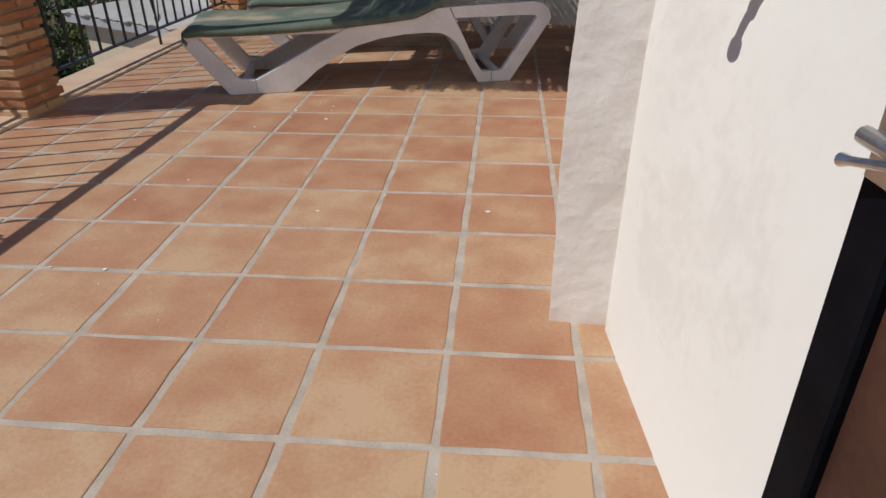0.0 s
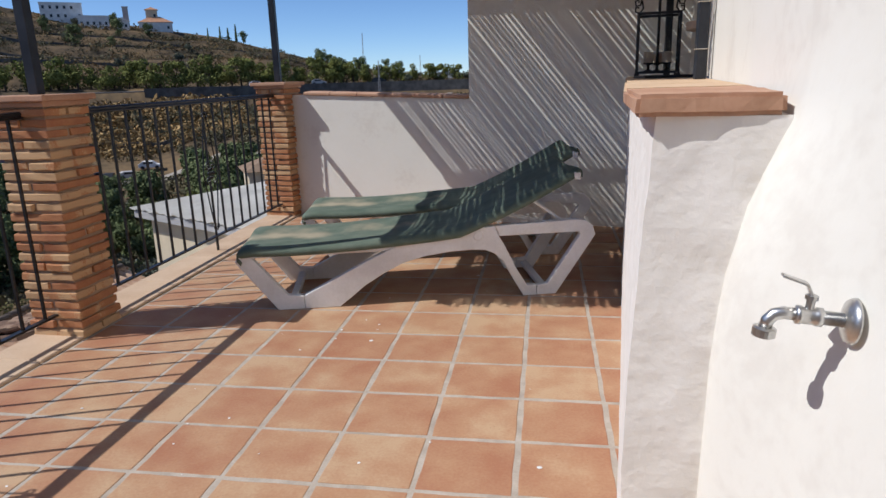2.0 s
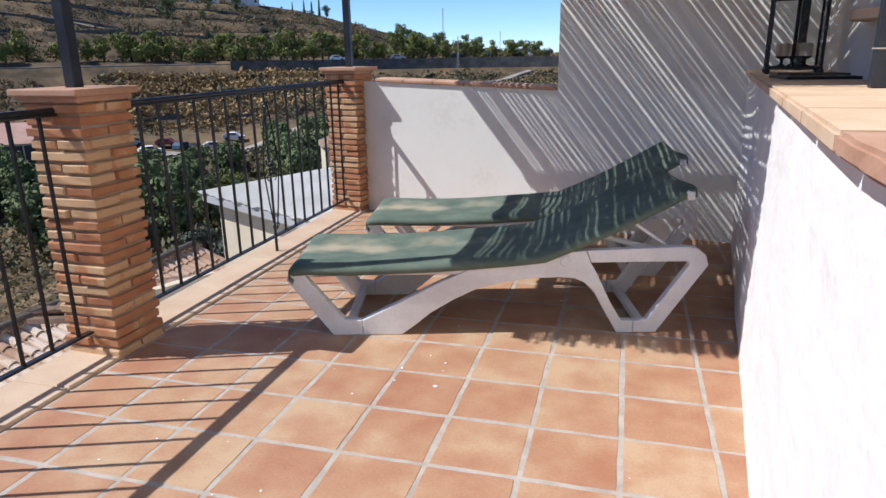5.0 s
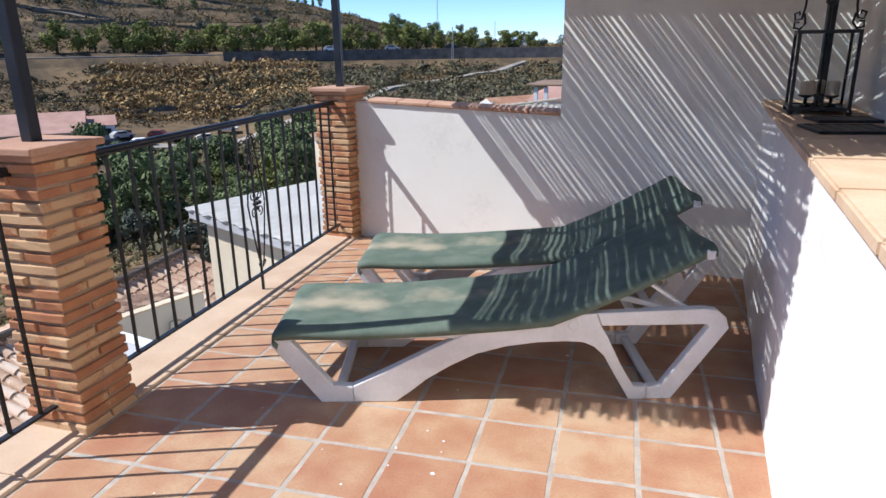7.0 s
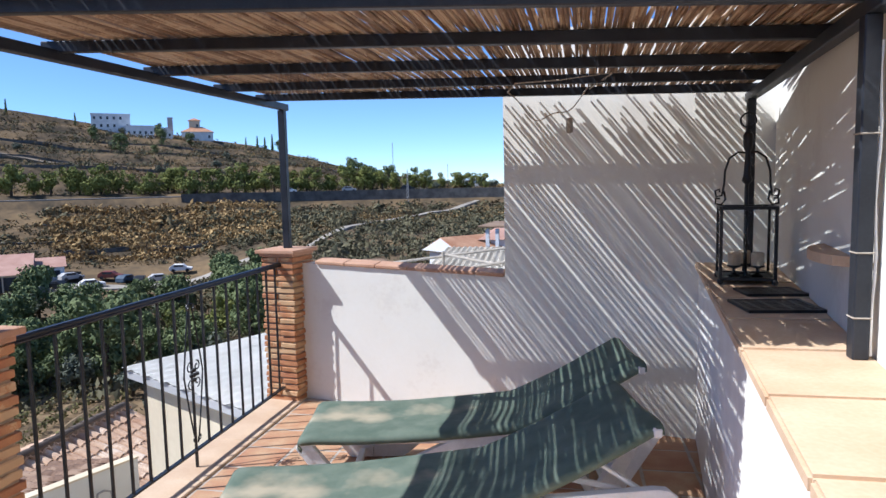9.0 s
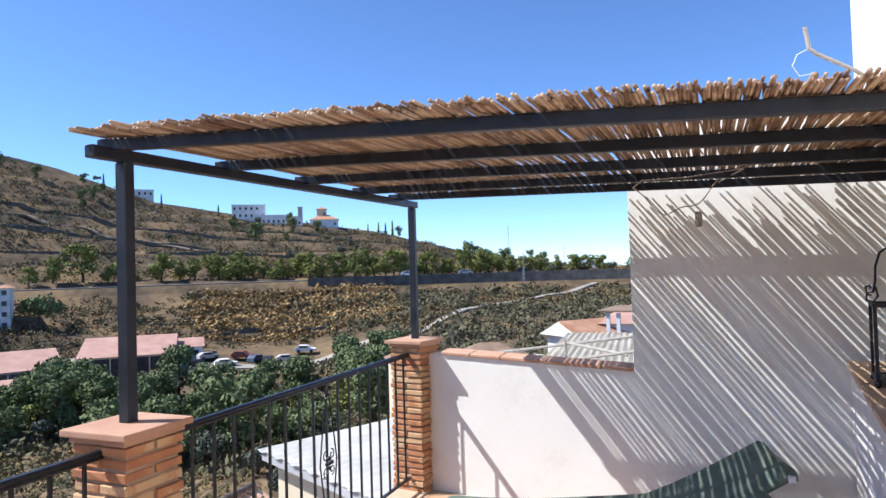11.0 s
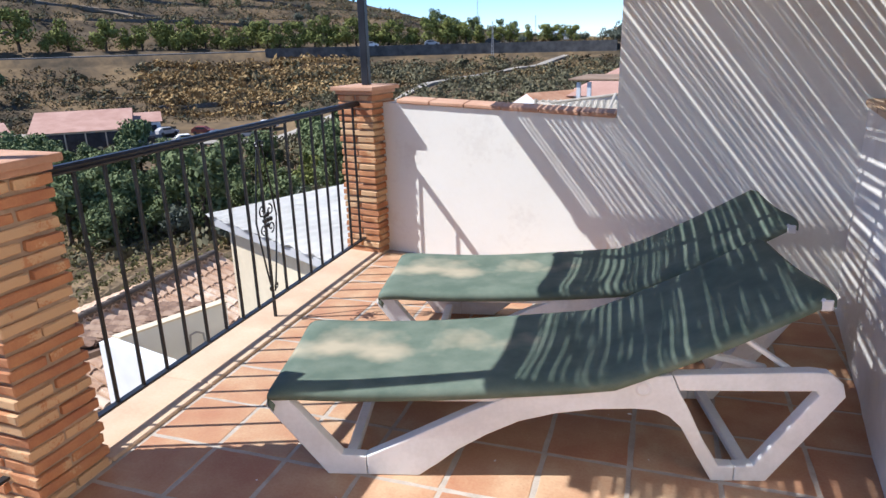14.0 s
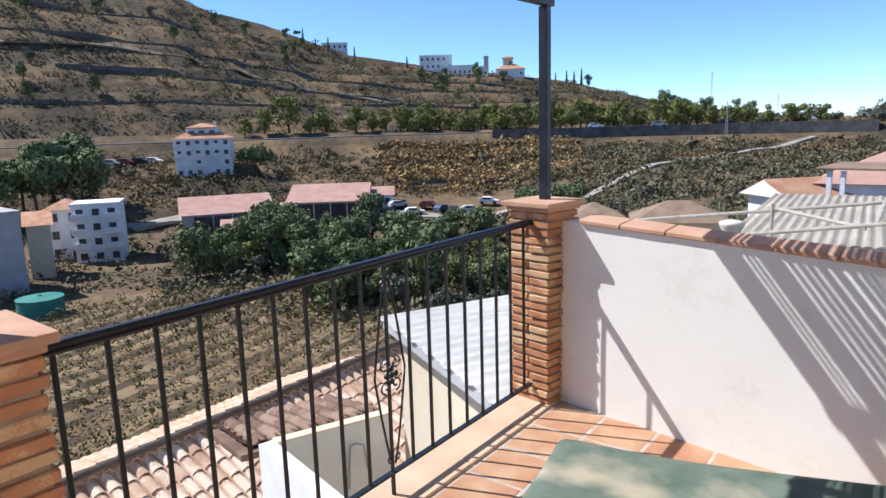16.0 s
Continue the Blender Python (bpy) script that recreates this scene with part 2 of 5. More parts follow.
def subdivided(bm, cuts, wobble, seed=0.0, freq=2.0):
    """Cuts a plastered block finer and makes its faces slightly uneven."""
    bmesh.ops.subdivide_edges(bm, edges=bm.edges, cuts=cuts, use_grid_fill=True)
    for v in bm.verts:
        p = v.co * freq + Vector((seed, seed, seed))
        v.co += Vector((noise.noise(p), noise.noise(p + Vector((7, 3, 1))), 0)) * wobble
    return bm


# floor bed, under the tiles
bm = slab(bmesh.new(), [(-2.56, -2.0), (1.3, -2.0), (1.3, 4.4), (1.25, back_y(1.25) + 0.1), (-2.56, back_y(-2.56) + 0.1)], -0.25, -0.0022)
floor = tagged(part("floor", bm, GROUT), "terrace floor of square terracotta tiles with wide grey joints", "floor", kind="structure")

# body of the building under the terrace
bm = slab(bmesh.new(), [(-2.54, -3.5), (6, -3.5), (6, 6.5), (-1.2, 6.5), (-1.2, back_y(-1.2) + 0.2), (-2.54, back_y(-2.54) + 0.2)], -9.0, -0.26)
tagged(part("wall_lower", bm, PLASTER), "white plastered building wall below the terrace", "wall", kind="structure")

# kerb under the railing, of flat slabs end to end
kerb = thing("kerb", pose(0, 0, 0), "smooth sandy terracotta kerb slabs along the terrace edge", "kerb", kind="structure")
y = -1.98
while y < 5.0:
    y1 = min(y + 0.62, back_y(-2.4) - 0.01)
    part("slab", boxed((-2.545, y + 0.002, -0.02), (-2.25, y1 - 0.002, 0.012 + 0.002 * random.random()), 0.006), KERB, kerb)
    y += 0.62

# low white wall with coping in front of the house
bm = bmesh.new()
pl = [(parapet_x(0.475), 0.475), (0.62, 0.44), (house_x(4.7) + 0.1, 4.7), (parapet_x(4.75), 4.75)]
slab(bm, pl, -0.05, 1.168)
subdivided(bm, 40, 0.007)
for v in bm.verts:
    p = v.co * 13
    v.co += Vector((noise.noise(p), noise.noise(p + Vector((4, 9, 2))), 0)) * 0.0032
    # the near end leans back towards the house as it rises, with a softened corner
    rise = max(0.0, min(1.0, (v.co.z - 0.35) / 0.80))
    near = max(0.0, min(1.0, (2.1 - v.co.y) / 1.6))
    face = max(0.0, 1.0 - (v.co.x - parapet_x(v.co.y)) / 0.34)
    v.co.x += 0.034 * rise ** 1.5 * near * min(1.0, face)
pier = tagged(part("wall_parapet", bm, ROUGH_PLASTER, smooth=False), "low white rough-plastered wall beside the house, under a terracotta coping", "wall", kind="structure")

coping = thing("coping", pose(0, 0, 0), "terracotta coping slabs on the low white wall", "coping", kind="structure")
y = 0.445
for k in range(10):
    y1 = min(y + (0.47 if k else 0.49), 4.62)
    if y1 - y < 0.05:
        break
    bm = bmesh.new()
    g = 0.003
    out = 0.028 if k else 0.006
    slab(bm, [(parapet_x(y + g) - out, y + g), (house_x(y + g) + 0.004, y + g), (house_x(y1 - g) + 0.004, y1 - g), (parapet_x(y1 - g) - 0.028, y1 - g)], 1.168, 1.208 + 0.002 * random.random())
    bmesh.ops.bevel(bm, geom=bm.edges[:], offset=0.008, segments=2, affect="EDGES")
    if k == 0:
        bmesh.ops.subdivide_edges(bm, edges=[e for e in bm.edges if e.calc_length() > 0.1], cuts=9, use_grid_fill=True)
        for v in bm.verts:
            v.co += Vector((noise.noise(v.co * 22), noise.noise(v.co * 22 + Vector((5, 2, 8))), 0.6 * noise.noise(v.co * 17 + Vector((1, 6, 3))))) * 0.004
    part("slab", bm, COPING if k else WALLCAP, coping, "" if k else "darker, chipped end slab")
    y = y1

# house wall: battered near the tap, upright behind the coping
bm = bmesh.new()
rows = []
for z in (-0.05, 0.15, 0.3, 0.45, 0.6, 0.7, 0.8, 0.87, 0.94, 1.0, 1.06, 1.11, 1.16, 1.22, 1.3, 1.45, 1.6, 2.0, 2.6, 5.2):
    lean = 0.105 * min(z, 1.3)
    # beside the pier the wall stands upright and then sweeps back like the foot of a vault
    swept = float(np.interp(z, (0, 0.45, 0.7, 0.85, 1.0, 1.08, 1.17, 1.3), (0.0, 0.004, 0.008, 0.018, 0.052, 0.082, 0.122, 0.1365)))
    line = []
    for y in (-2.0, -1.2, -0.6, -0.2, 0.1, 0.16, 0.22, 0.28, 0.33, 0.38, 0.42, 0.44):
        f = max(0.0, min(1.0, (y - 0.14) / 0.27))
        f = f * f * (3 - 2 * f)
        line.append((0.394 + 0.1 * (0.46 - y) + lean * (1 - f) + swept * f, y, z))
    for y in (0.9, 1.6, 2.4, 3.2, 4.0, 4.75):
        line.append((house_x(y) + 0.012 * noise.noise((y, z, 3)), y, z))
    rows.append([bm.verts.new(p) for p in line])
for r0, r1 in zip(rows, rows[1:]):
    for a, b, c, d in zip(r0, r0[1:], r1[1:], r1):
        bm.faces.new((a, d, c, b))
out = bmesh.ops.extrude_face_region(bm, geom=bm.faces[:])
for v in [g for g in out["geom"] if isinstance(g, bmesh.types.BMVert)]:
    v.co.x += 0.3
bmesh.ops.recalc_face_normals(bm, faces=bm.faces)
for e in bm.edges:
    if len(e.link_faces) == 2 and e.calc_face_angle(0.0) > radians(28):
        e.smooth = False
tagged(part("wall_house", bm, PLASTER, smooth=True), "white plastered house wall, hand-trowelled", "wall", kind="structure")

# back wall: low part and the tall part beside it
def back_outline(x0, x1, thick):
    return [(x0, back_y(x0)), (x1, back_y(x1)), (x1, back_y(x1) + thick), (x0, back_y(x0) + thick)]

bm = slab(bmesh.new(), [(x, y + 0.006) for x, y in back_outline(-2.26, -0.50, 0.16)], -0.05, [1.125, 1.058, 1.058, 1.125])
subdivided(bm, 7, 0.003, 4)
low_wall = tagged(part("wall_back_low", bm, PLASTER), "low white plastered wall with a flat tile coping", "wall", kind="structure")
bm = slab(bmesh.new(), back_outline(-0.562, 1.25, 0.2), -0.05, 2.78)
subdivided(bm, 9, 0.003, 9)
tagged(part("wall_back_tall", bm, PLASTER), "tall white plastered wall striped by reed shadows", "wall", kind="structure")
bm = slab(bmesh.new(), [(1.02, 4.78), (4.5, 4.3), (4.5, 9.0), (1.7, 9.0)], -0.1, 6.0)
tagged(part("wall_upper_storey", bm, PLASTER), "white upper storey of the house", "wall", kind="structure")
# plain walls that close the terrace behind the camera
bm = slab(bmesh.new(), [(-2.6, -2.3), (1.2, -2.3), (1.2, -2.0), (-2.6, -2.0)], -0.2, 2.4)
tagged(part("wall_behind", bm, PLASTER), "plain white wall closing the terrace", "wall", kind="structure")

# thin flat brick coping on the low back wall
top = thing("wall_coping", pose(0, 0, 0), "terracotta coping tiles on the low back wall", "coping", kind="structure")
x = -2.12
for k in range(6):
    x1 = min(x + 0.265, -0.568)
    if x1 - x < 0.06:
        break
    za, zb = 1.122 - 0.038 * (x + 2.12), 1.122 - 0.038 * (x1 + 2.12)
    bm = slab(bmesh.new(), [(x + 0.002, back_y(x) - 0.014), (x1 - 0.002, back_y(x1) - 0.014), (x1 - 0.002, back_y(x1) + 0.185), (x + 0.002, back_y(x) + 0.185)], [za, zb, zb, za], [za + 0.028, zb + 0.028, zb + 0.036, za + 0.036])
    bmesh.ops.bevel(bm, geom=bm.edges[:], offset=0.006, segments=1, affect="EDGES")
    part("tile", bm, WALLCAP, top)
    x = x1


# ---- brick pillars ----
def brick_mesh(name, lx, ly, lz, seed):
    bm = boxed((-lx / 2, -ly / 2, 0), (lx / 2, ly / 2, lz), 0.004)
    bmesh.ops.subdivide_edges(bm, edges=[e for e in bm.edges if e.calc_length() > 0.08], cuts=2)
    rnd = random.Random(seed)
    for v in bm.verts:
        v.co += Vector((rnd.uniform(-1, 1), rnd.uniform(-1, 1), rnd.uniform(-1, 1))) * 0.0024
    me = bpy.data.meshes.new(name)
    bm.to_mesh(me)
    bm.free()
    me.materials.append(BRICK)
    return me


LONG = [brick_mesh("brick", 0.298, 0.140, 0.0362, s) for s in range(5)]


def pillar(at, turn, height):
    """A square pillar of thin handmade bricks, two to a course, laid crosswise course by course, with a flat cap."""
    rnd = random.Random(int(at[1] * 100))
    p = thing("brick_pillar", pose(at[0], at[1], 0, 0, 0, turn), "square pillar of thin handmade orange-brown bricks with a flat terracotta cap", "pillar", "brick pillars at the railing")
    step = 0.0505
    n = int(round((height - 0.055) / step))
    step = (height - 0.055) / n
    part("mortar_core", boxed((-0.134, -0.134, 0), (0.134, 0.134, height - 0.05)), MORTAR, p, "recessed brown mortar")
    for k in range(n):
        across = k % 2
        for side in (-1, 1):
            if across:
                m = pose(side * 0.077 + rnd.uniform(-.003, .003), rnd.uniform(-.009, .009), k * step + 0.006, rnd.uniform(-.5, .5), rnd.uniform(-.5, .5), 90 + rnd.uniform(-.9, .9))
            else:
                m = pose(rnd.uniform(-.009, .009), side * 0.077 + rnd.uniform(-.003, .003), k * step + 0.006, rnd.uniform(-.4, .4), rnd.uniform(-.4, .4), rnd.uniform(-.9, .9))
            shared("brick", LONG[rnd.randrange(5)], p, m)
    bm = boxed((-0.158, -0.158, height - 0.055), (0.158, 0.158, height - 0.028), 0.004)
    part("neck", bm, WALLCAP, p)
    bm = boxed((-0.182, -0.182, height - 0.030), (0.182, 0.182, height), 0.006, segments=2)
    part("cap", bm, WALLCAP, p, "flat square terracotta cap")
    return p


pillar((-2.39, 2.19), -2, 1.222)
pillar((-2.385, 5.215), -9.5, 1.245)


# ---- iron railing ----
def spiral(cx, cz, r0, r1, a0, a1, n=14):
    """Points of a scroll in the y-z plane."""
    out = []
    for i in range(n + 1):
        f = i / n
        a, r = radians(a0 + (a1 - a0) * f), r0 + (r1 - r0) * f
        out.append((0, cx + r * math.cos(a), cz + r * math.sin(a)))
    return out


def railing(y0, y1, centre):
    """A run of black iron railing between two pillars, with a scrolled ornament at its middle post."""
    length = y1 - y0
    r = thing("iron_railing", pose(RAIL_X, y0, 0), "black wrought iron railing with plain balusters and a scrolled middle panel", "railing", "railing runs along the terrace")
    bm = bmesh.new()
    profile_pts = [(-0.021, 1.112), (0.021, 1.112), (0.024, 1.120), (0.018, 1.127), (0.021, 1.136), (0.012, 1.146), (-0.012, 1.146), (-0.021, 1.136), (-0.018, 1.127), (-0.024, 1.120)]
    profile(bm, profile_pts, 0, length)
    part("handrail", bm, IRON, r, "moulded black iron handrail")
    part("bottom_rail", boxed((-0.016, 0, 0.118), (0.016, length, 0.130), 0.002), IRON, r)
    me = None
    n = int(round((length - 0.1) / 0.142))
    gap = length / n
    mid = round((centre - y0) / gap) * gap
    for k in range(n):
        yk = gap * (k + 0.5)
        if me is None:
            ob = part("baluster", boxed((-0.007, -0.007, 0.128), (0.007, 0.007, 1.113), 0.0015), IRON, r)
            me = ob.data
            ob.location = (0, yk, 0)
        else:
            shared("baluster", me, r, pose(0, yk, 0, 0, 0, 0))
    mid = (round((centre - y0) / gap - 0.5) + 0.5) * gap
    part("foot_post", boxed((-0.008, mid - 0.008, 0.0), (0.008, mid + 0.008, 0.125), 0.0015), IRON, r)
    # ornament: two bowed strips that cross at a rosette, with small scrolls at the ends
    for sgn in (-1, 1):
        bm = bmesh.new()
        pts = []
        for i in range(25):
            f = i / 24
            z = 0.17 + 0.88 * f
            w = 0.010 + 0.092 * (1 - abs(2 * f - 1)) ** 0.8
            pts.append((0.010, mid + sgn * w, z))
        tube(bm, pts, 0.0055, 6)
        part("bowed_strip", bm, IRON, r)
        for cz, flip in ((0.20, 1), (1.03, -1), (0.655, 1), (0.555, -1)):
            bm = bmesh.new()
            pts = [(0.012, y, z) for _, y, z in spiral(mid + sgn * (0.035 if 0.3 < cz < 0.9 else 0.022), cz, 0.034 if 0.3 < cz < 0.9 else 0.020, 0.008, 90 * flip if sgn > 0 else 90 * flip, (90 + sgn * -400) * flip)]
            tube(bm, pts, 0.0045, 6)
            part("scroll", bm, IRON, r)
    for dy, dz in ((0, 0), (0.03, 0.0), (-0.03, 0.0), (0, 0.03), (0, -0.03)):
        bm = bmesh.new()
        bmesh.ops.create_uvsphere(bm, u_segments=10, v_segments=6, radius=0.014, matrix=pose(0.016, mid + dy, 0.605 + dz))
        part("rosette_bead", bm, IRON, r, smooth=True)
    return r


railing(2.335, 5.06, 3.70)
railing(-1.95, 2.045, 0.45)


# ---- pergola ----
def roof_z(x, y):
    """Underside of the pergola beams, falling a little towards the house."""
    return 2.322 - 0.043 * (x + 2.36) + 0.012 * (y - 2.2)


pergola = thing("pergola", pose(0, 0, 0), "black steel tube pergola standing on pillars and coping", "pergola")
W = 0.055
POST_TIES = (1.33, 1.52, 1.86)
POSTS = [(-2.40, 2.20, 1.222), (-2.385, 5.24, 1.245), (0.735, 2.26, 1.208), (0.955, 4.40, 1.208)]
for px, py, pz in POSTS:
    w = 0.046 if px > 0 else W
    part("post", boxed((px - w / 2, py - w / 2, pz), (px + w / 2, py + w / 2, roof_z(px, py) + 0.002), 0.004), STEEL, pergola)
px, py, pz = POSTS[2]
for z in POST_TIES:
    part("cable_tie", boxed((px - 0.026, py - 0.026, z), (px + 0.026, py + 0.026, z + 0.005), 0.002), CABLE, pergola, "pale plastic cable tie")
bm = bmesh.new()
tube(bm, [(px + 0.029 + 0.004 * math.sin(5 * i), py - 0.012, pz + 0.012 + 0.9 * i / 12) for i in range(13)] , 0.0045, 6)
part("cable", bm, WHITE_PLASTIC, pergola, "white cable strapped to the post")
bm = bmesh.new()
beam_between(bm, (-2.40, 2.02, roof_z(-2.4, 2.05) + 0.028), (-2.375, 5.30, roof_z(-2.38, 5.3) + 0.028), 0.05, 0.052)
part("side_beam", bm, STEEL, pergola)
bm = bmesh.new()
beam_between(bm, (0.735, 2.14, roof_z(0.735, 2.2) + 0.028), (0.99, 4.60, roof_z(0.99, 4.6) + 0.028), 0.05, 0.052)
part("side_beam", bm, STEEL, pergola)
BEAMS = [(2.13, 2.30), (2.86, 2.84), (3.60, 3.40), (4.35, 3.90), (4.96, 4.43)]
for ya, yb in BEAMS:
    bm = bmesh.new()
    xb = 0.735 + 0.10 * (yb - 2.2)
    beam_between(bm, (-2.46, ya, roof_z(-2.46, ya) + 0.068), (xb + 0.06, yb, roof_z(xb, yb) + 0.068), 0.04, 0.05)
    part("cross_beam", bm, STEEL, pergola)

# reeds: laid side by side on the beams, thin, uneven and with gaps
reeds = thing("reed_roof", pose(0, 0, 0), "sheet of dry brown reeds laid over the pergola beams", "reed screen")
rnd = random.Random(11)


def reed_mesh(seed, length):
    r = random.Random(seed)
    bm = bmesh.new()
    pts, rad = [], []
    base = r.uniform(0.0070, 0.0086)
    n = 9
    for i in range(n):
        f = i / (n - 1)
        pts.append((0.0015 * math.sin(f * 5 + seed), f * length, 0.004 * math.sin(f * 9 + seed * 2)))
        rad.append(base * (1.0 - 0.15 * f) * (1.12 if i % 2 else 1.0))
    tube(bm, pts, rad, 6)
    if seed % 2:
        for v in bm.verts:
            v.co.y = length - v.co.y
        bmesh.ops.reverse_faces(bm, faces=bm.faces)
    me = bpy.data.meshes.new("reed")
    bm.to_mesh(me)
    bm.free()
    me.shade_smooth()
    me.materials.append(REED)
    return me


REEDS = [reed_mesh(s, 2.80 + 0.03 * (s % 5)) for s in range(14)]
x = -2.45
count = 0
bundle = 4
while x < 0.93 and count < 299:
    f = (x + 2.45) / 3.38
    ya = 1.99 + 0.18 * f + rnd.uniform(-0.05, 0.03)
    yb = 5.03 - 0.42 * f
    za = roof_z(x, ya) + 0.100 + rnd.uniform(0, 0.012) + 0.004
    zb = roof_z(x, yb) + 0.100
    me = REEDS[rnd.randrange(len(REEDS))]
    skew = rnd.gauss(-1.0, 0.06)
    stretch = (yb - ya) / 2.86 * rnd.uniform(0.97, 1.02)
    m = pose(x, ya, za, math.degrees(math.atan2(zb - za, yb - ya)), 0, skew) @ Matrix.Diagonal((1, stretch, 1, 1))
    shared("reed", me, reeds, m)
    # canes lie close in bundles, with an open slit between one bundle and the next
    bundle -= 1
    if bundle:
        x += rnd.uniform(0.0128, 0.0146)
    else:
        x += rnd.uniform(0.0155, 0.0185) if x > 0.75 else rnd.choice((0.019, 0.021, 0.023, 0.025, 0.029))
        bundle = rnd.choice((1, 2, 2, 3, 3, 4)) if x < 0.75 else rnd.choice((4, 6, 9))
    count += 1
# a second layer lies across the first at a small angle over the front part
over = bmesh.new()
for i in range(250):
    f = (i / 249) ** 0.62
    x = -2.43 + 3.35 * f + rnd.uniform(-0.012, 0.012)
    ya = 1.99 + 0.18 * f + rnd.uniform(-0.05, 0.05)
    length = rnd.uniform(1.0, 1.5) + (0.75 if x > 0.0 else 0.0)
    z = roof_z(x, ya) + 0.118
    dx = math.tan(radians(rnd.gauss(3.0, 2.6))) * length
    r0 = rnd.uniform(0.0050, 0.0078)
    tube(over, [(x, ya, z + rnd.uniform(0, 0.008)), (x + dx / 2, ya + length / 2, roof_z(x, ya + length / 2) + 0.115), (x + dx, ya + length, roof_z(x, ya + length) + 0.114)], [r0, r0 * 0.9, r0 * 0.75], 6)
layer = part("upper_layer", over, REED_JOINED, reeds, "second layer of dry reeds", True)
layer["kind"] = "stuff"
# ties of wire that hold the reeds together
for k, (ya, yb) in enumerate(BEAMS[:4]):
    bm = bmesh.new()
    tube(bm, [(-2.2 + 3.05 * i / 24, ya + (yb - ya) * i / 24 + 0.12, roof_z(-2.2 + 3.05 * i / 24, ya) + 0.112 + 0.002 * (i % 2)) for i in range(25)], 0.0016, 5)
    part("tie_wire", bm, STEEL, reeds)

# loose cable with a bare lamp holder, slung under the beams
cable = thing("hanging_cable", pose(0, 0, 0), "loose pale cable with a bare lamp holder slung under the pergola", "cable")
bm = bmesh.new()
cz = roof_z(-0.3, 4.3) + 0.045
pts = []
for i in range(41):
    f = i / 40
    pts.append((-0.48 + 0.50 * f, 4.36 + 0.02 * math.sin(9 * f), cz - 0.20 * math.sin(math.pi * f) * (1 - 0.3 * f) + 0.02 * math.sin(14 * f)))
tube(bm, pts, 0.004, 6)
part("cable", bm, CABLE, cable)
bm = bmesh.new()
tube(bm, [(-0.48, 4.36, cz), (-0.40, 4.0, cz + 0.0), (-0.15, 3.75, cz - 0.03), (0.12, 3.72, cz - 0.01), (0.02, 4.37, cz)], 0.004, 6)
part("cable", bm, CABLE, cable)
bm = bmesh.new()
lathe(bm, [(0.008, 0.09), (0.020, 0.085), (0.022, 0.02), (0.018, 0.0), (0.012, -0.005)], pose(-0.10, 4.37, cz - 0.26), 12)
part("lamp_holder", bm, CABLE, cable, "pale plastic lamp holder", True)


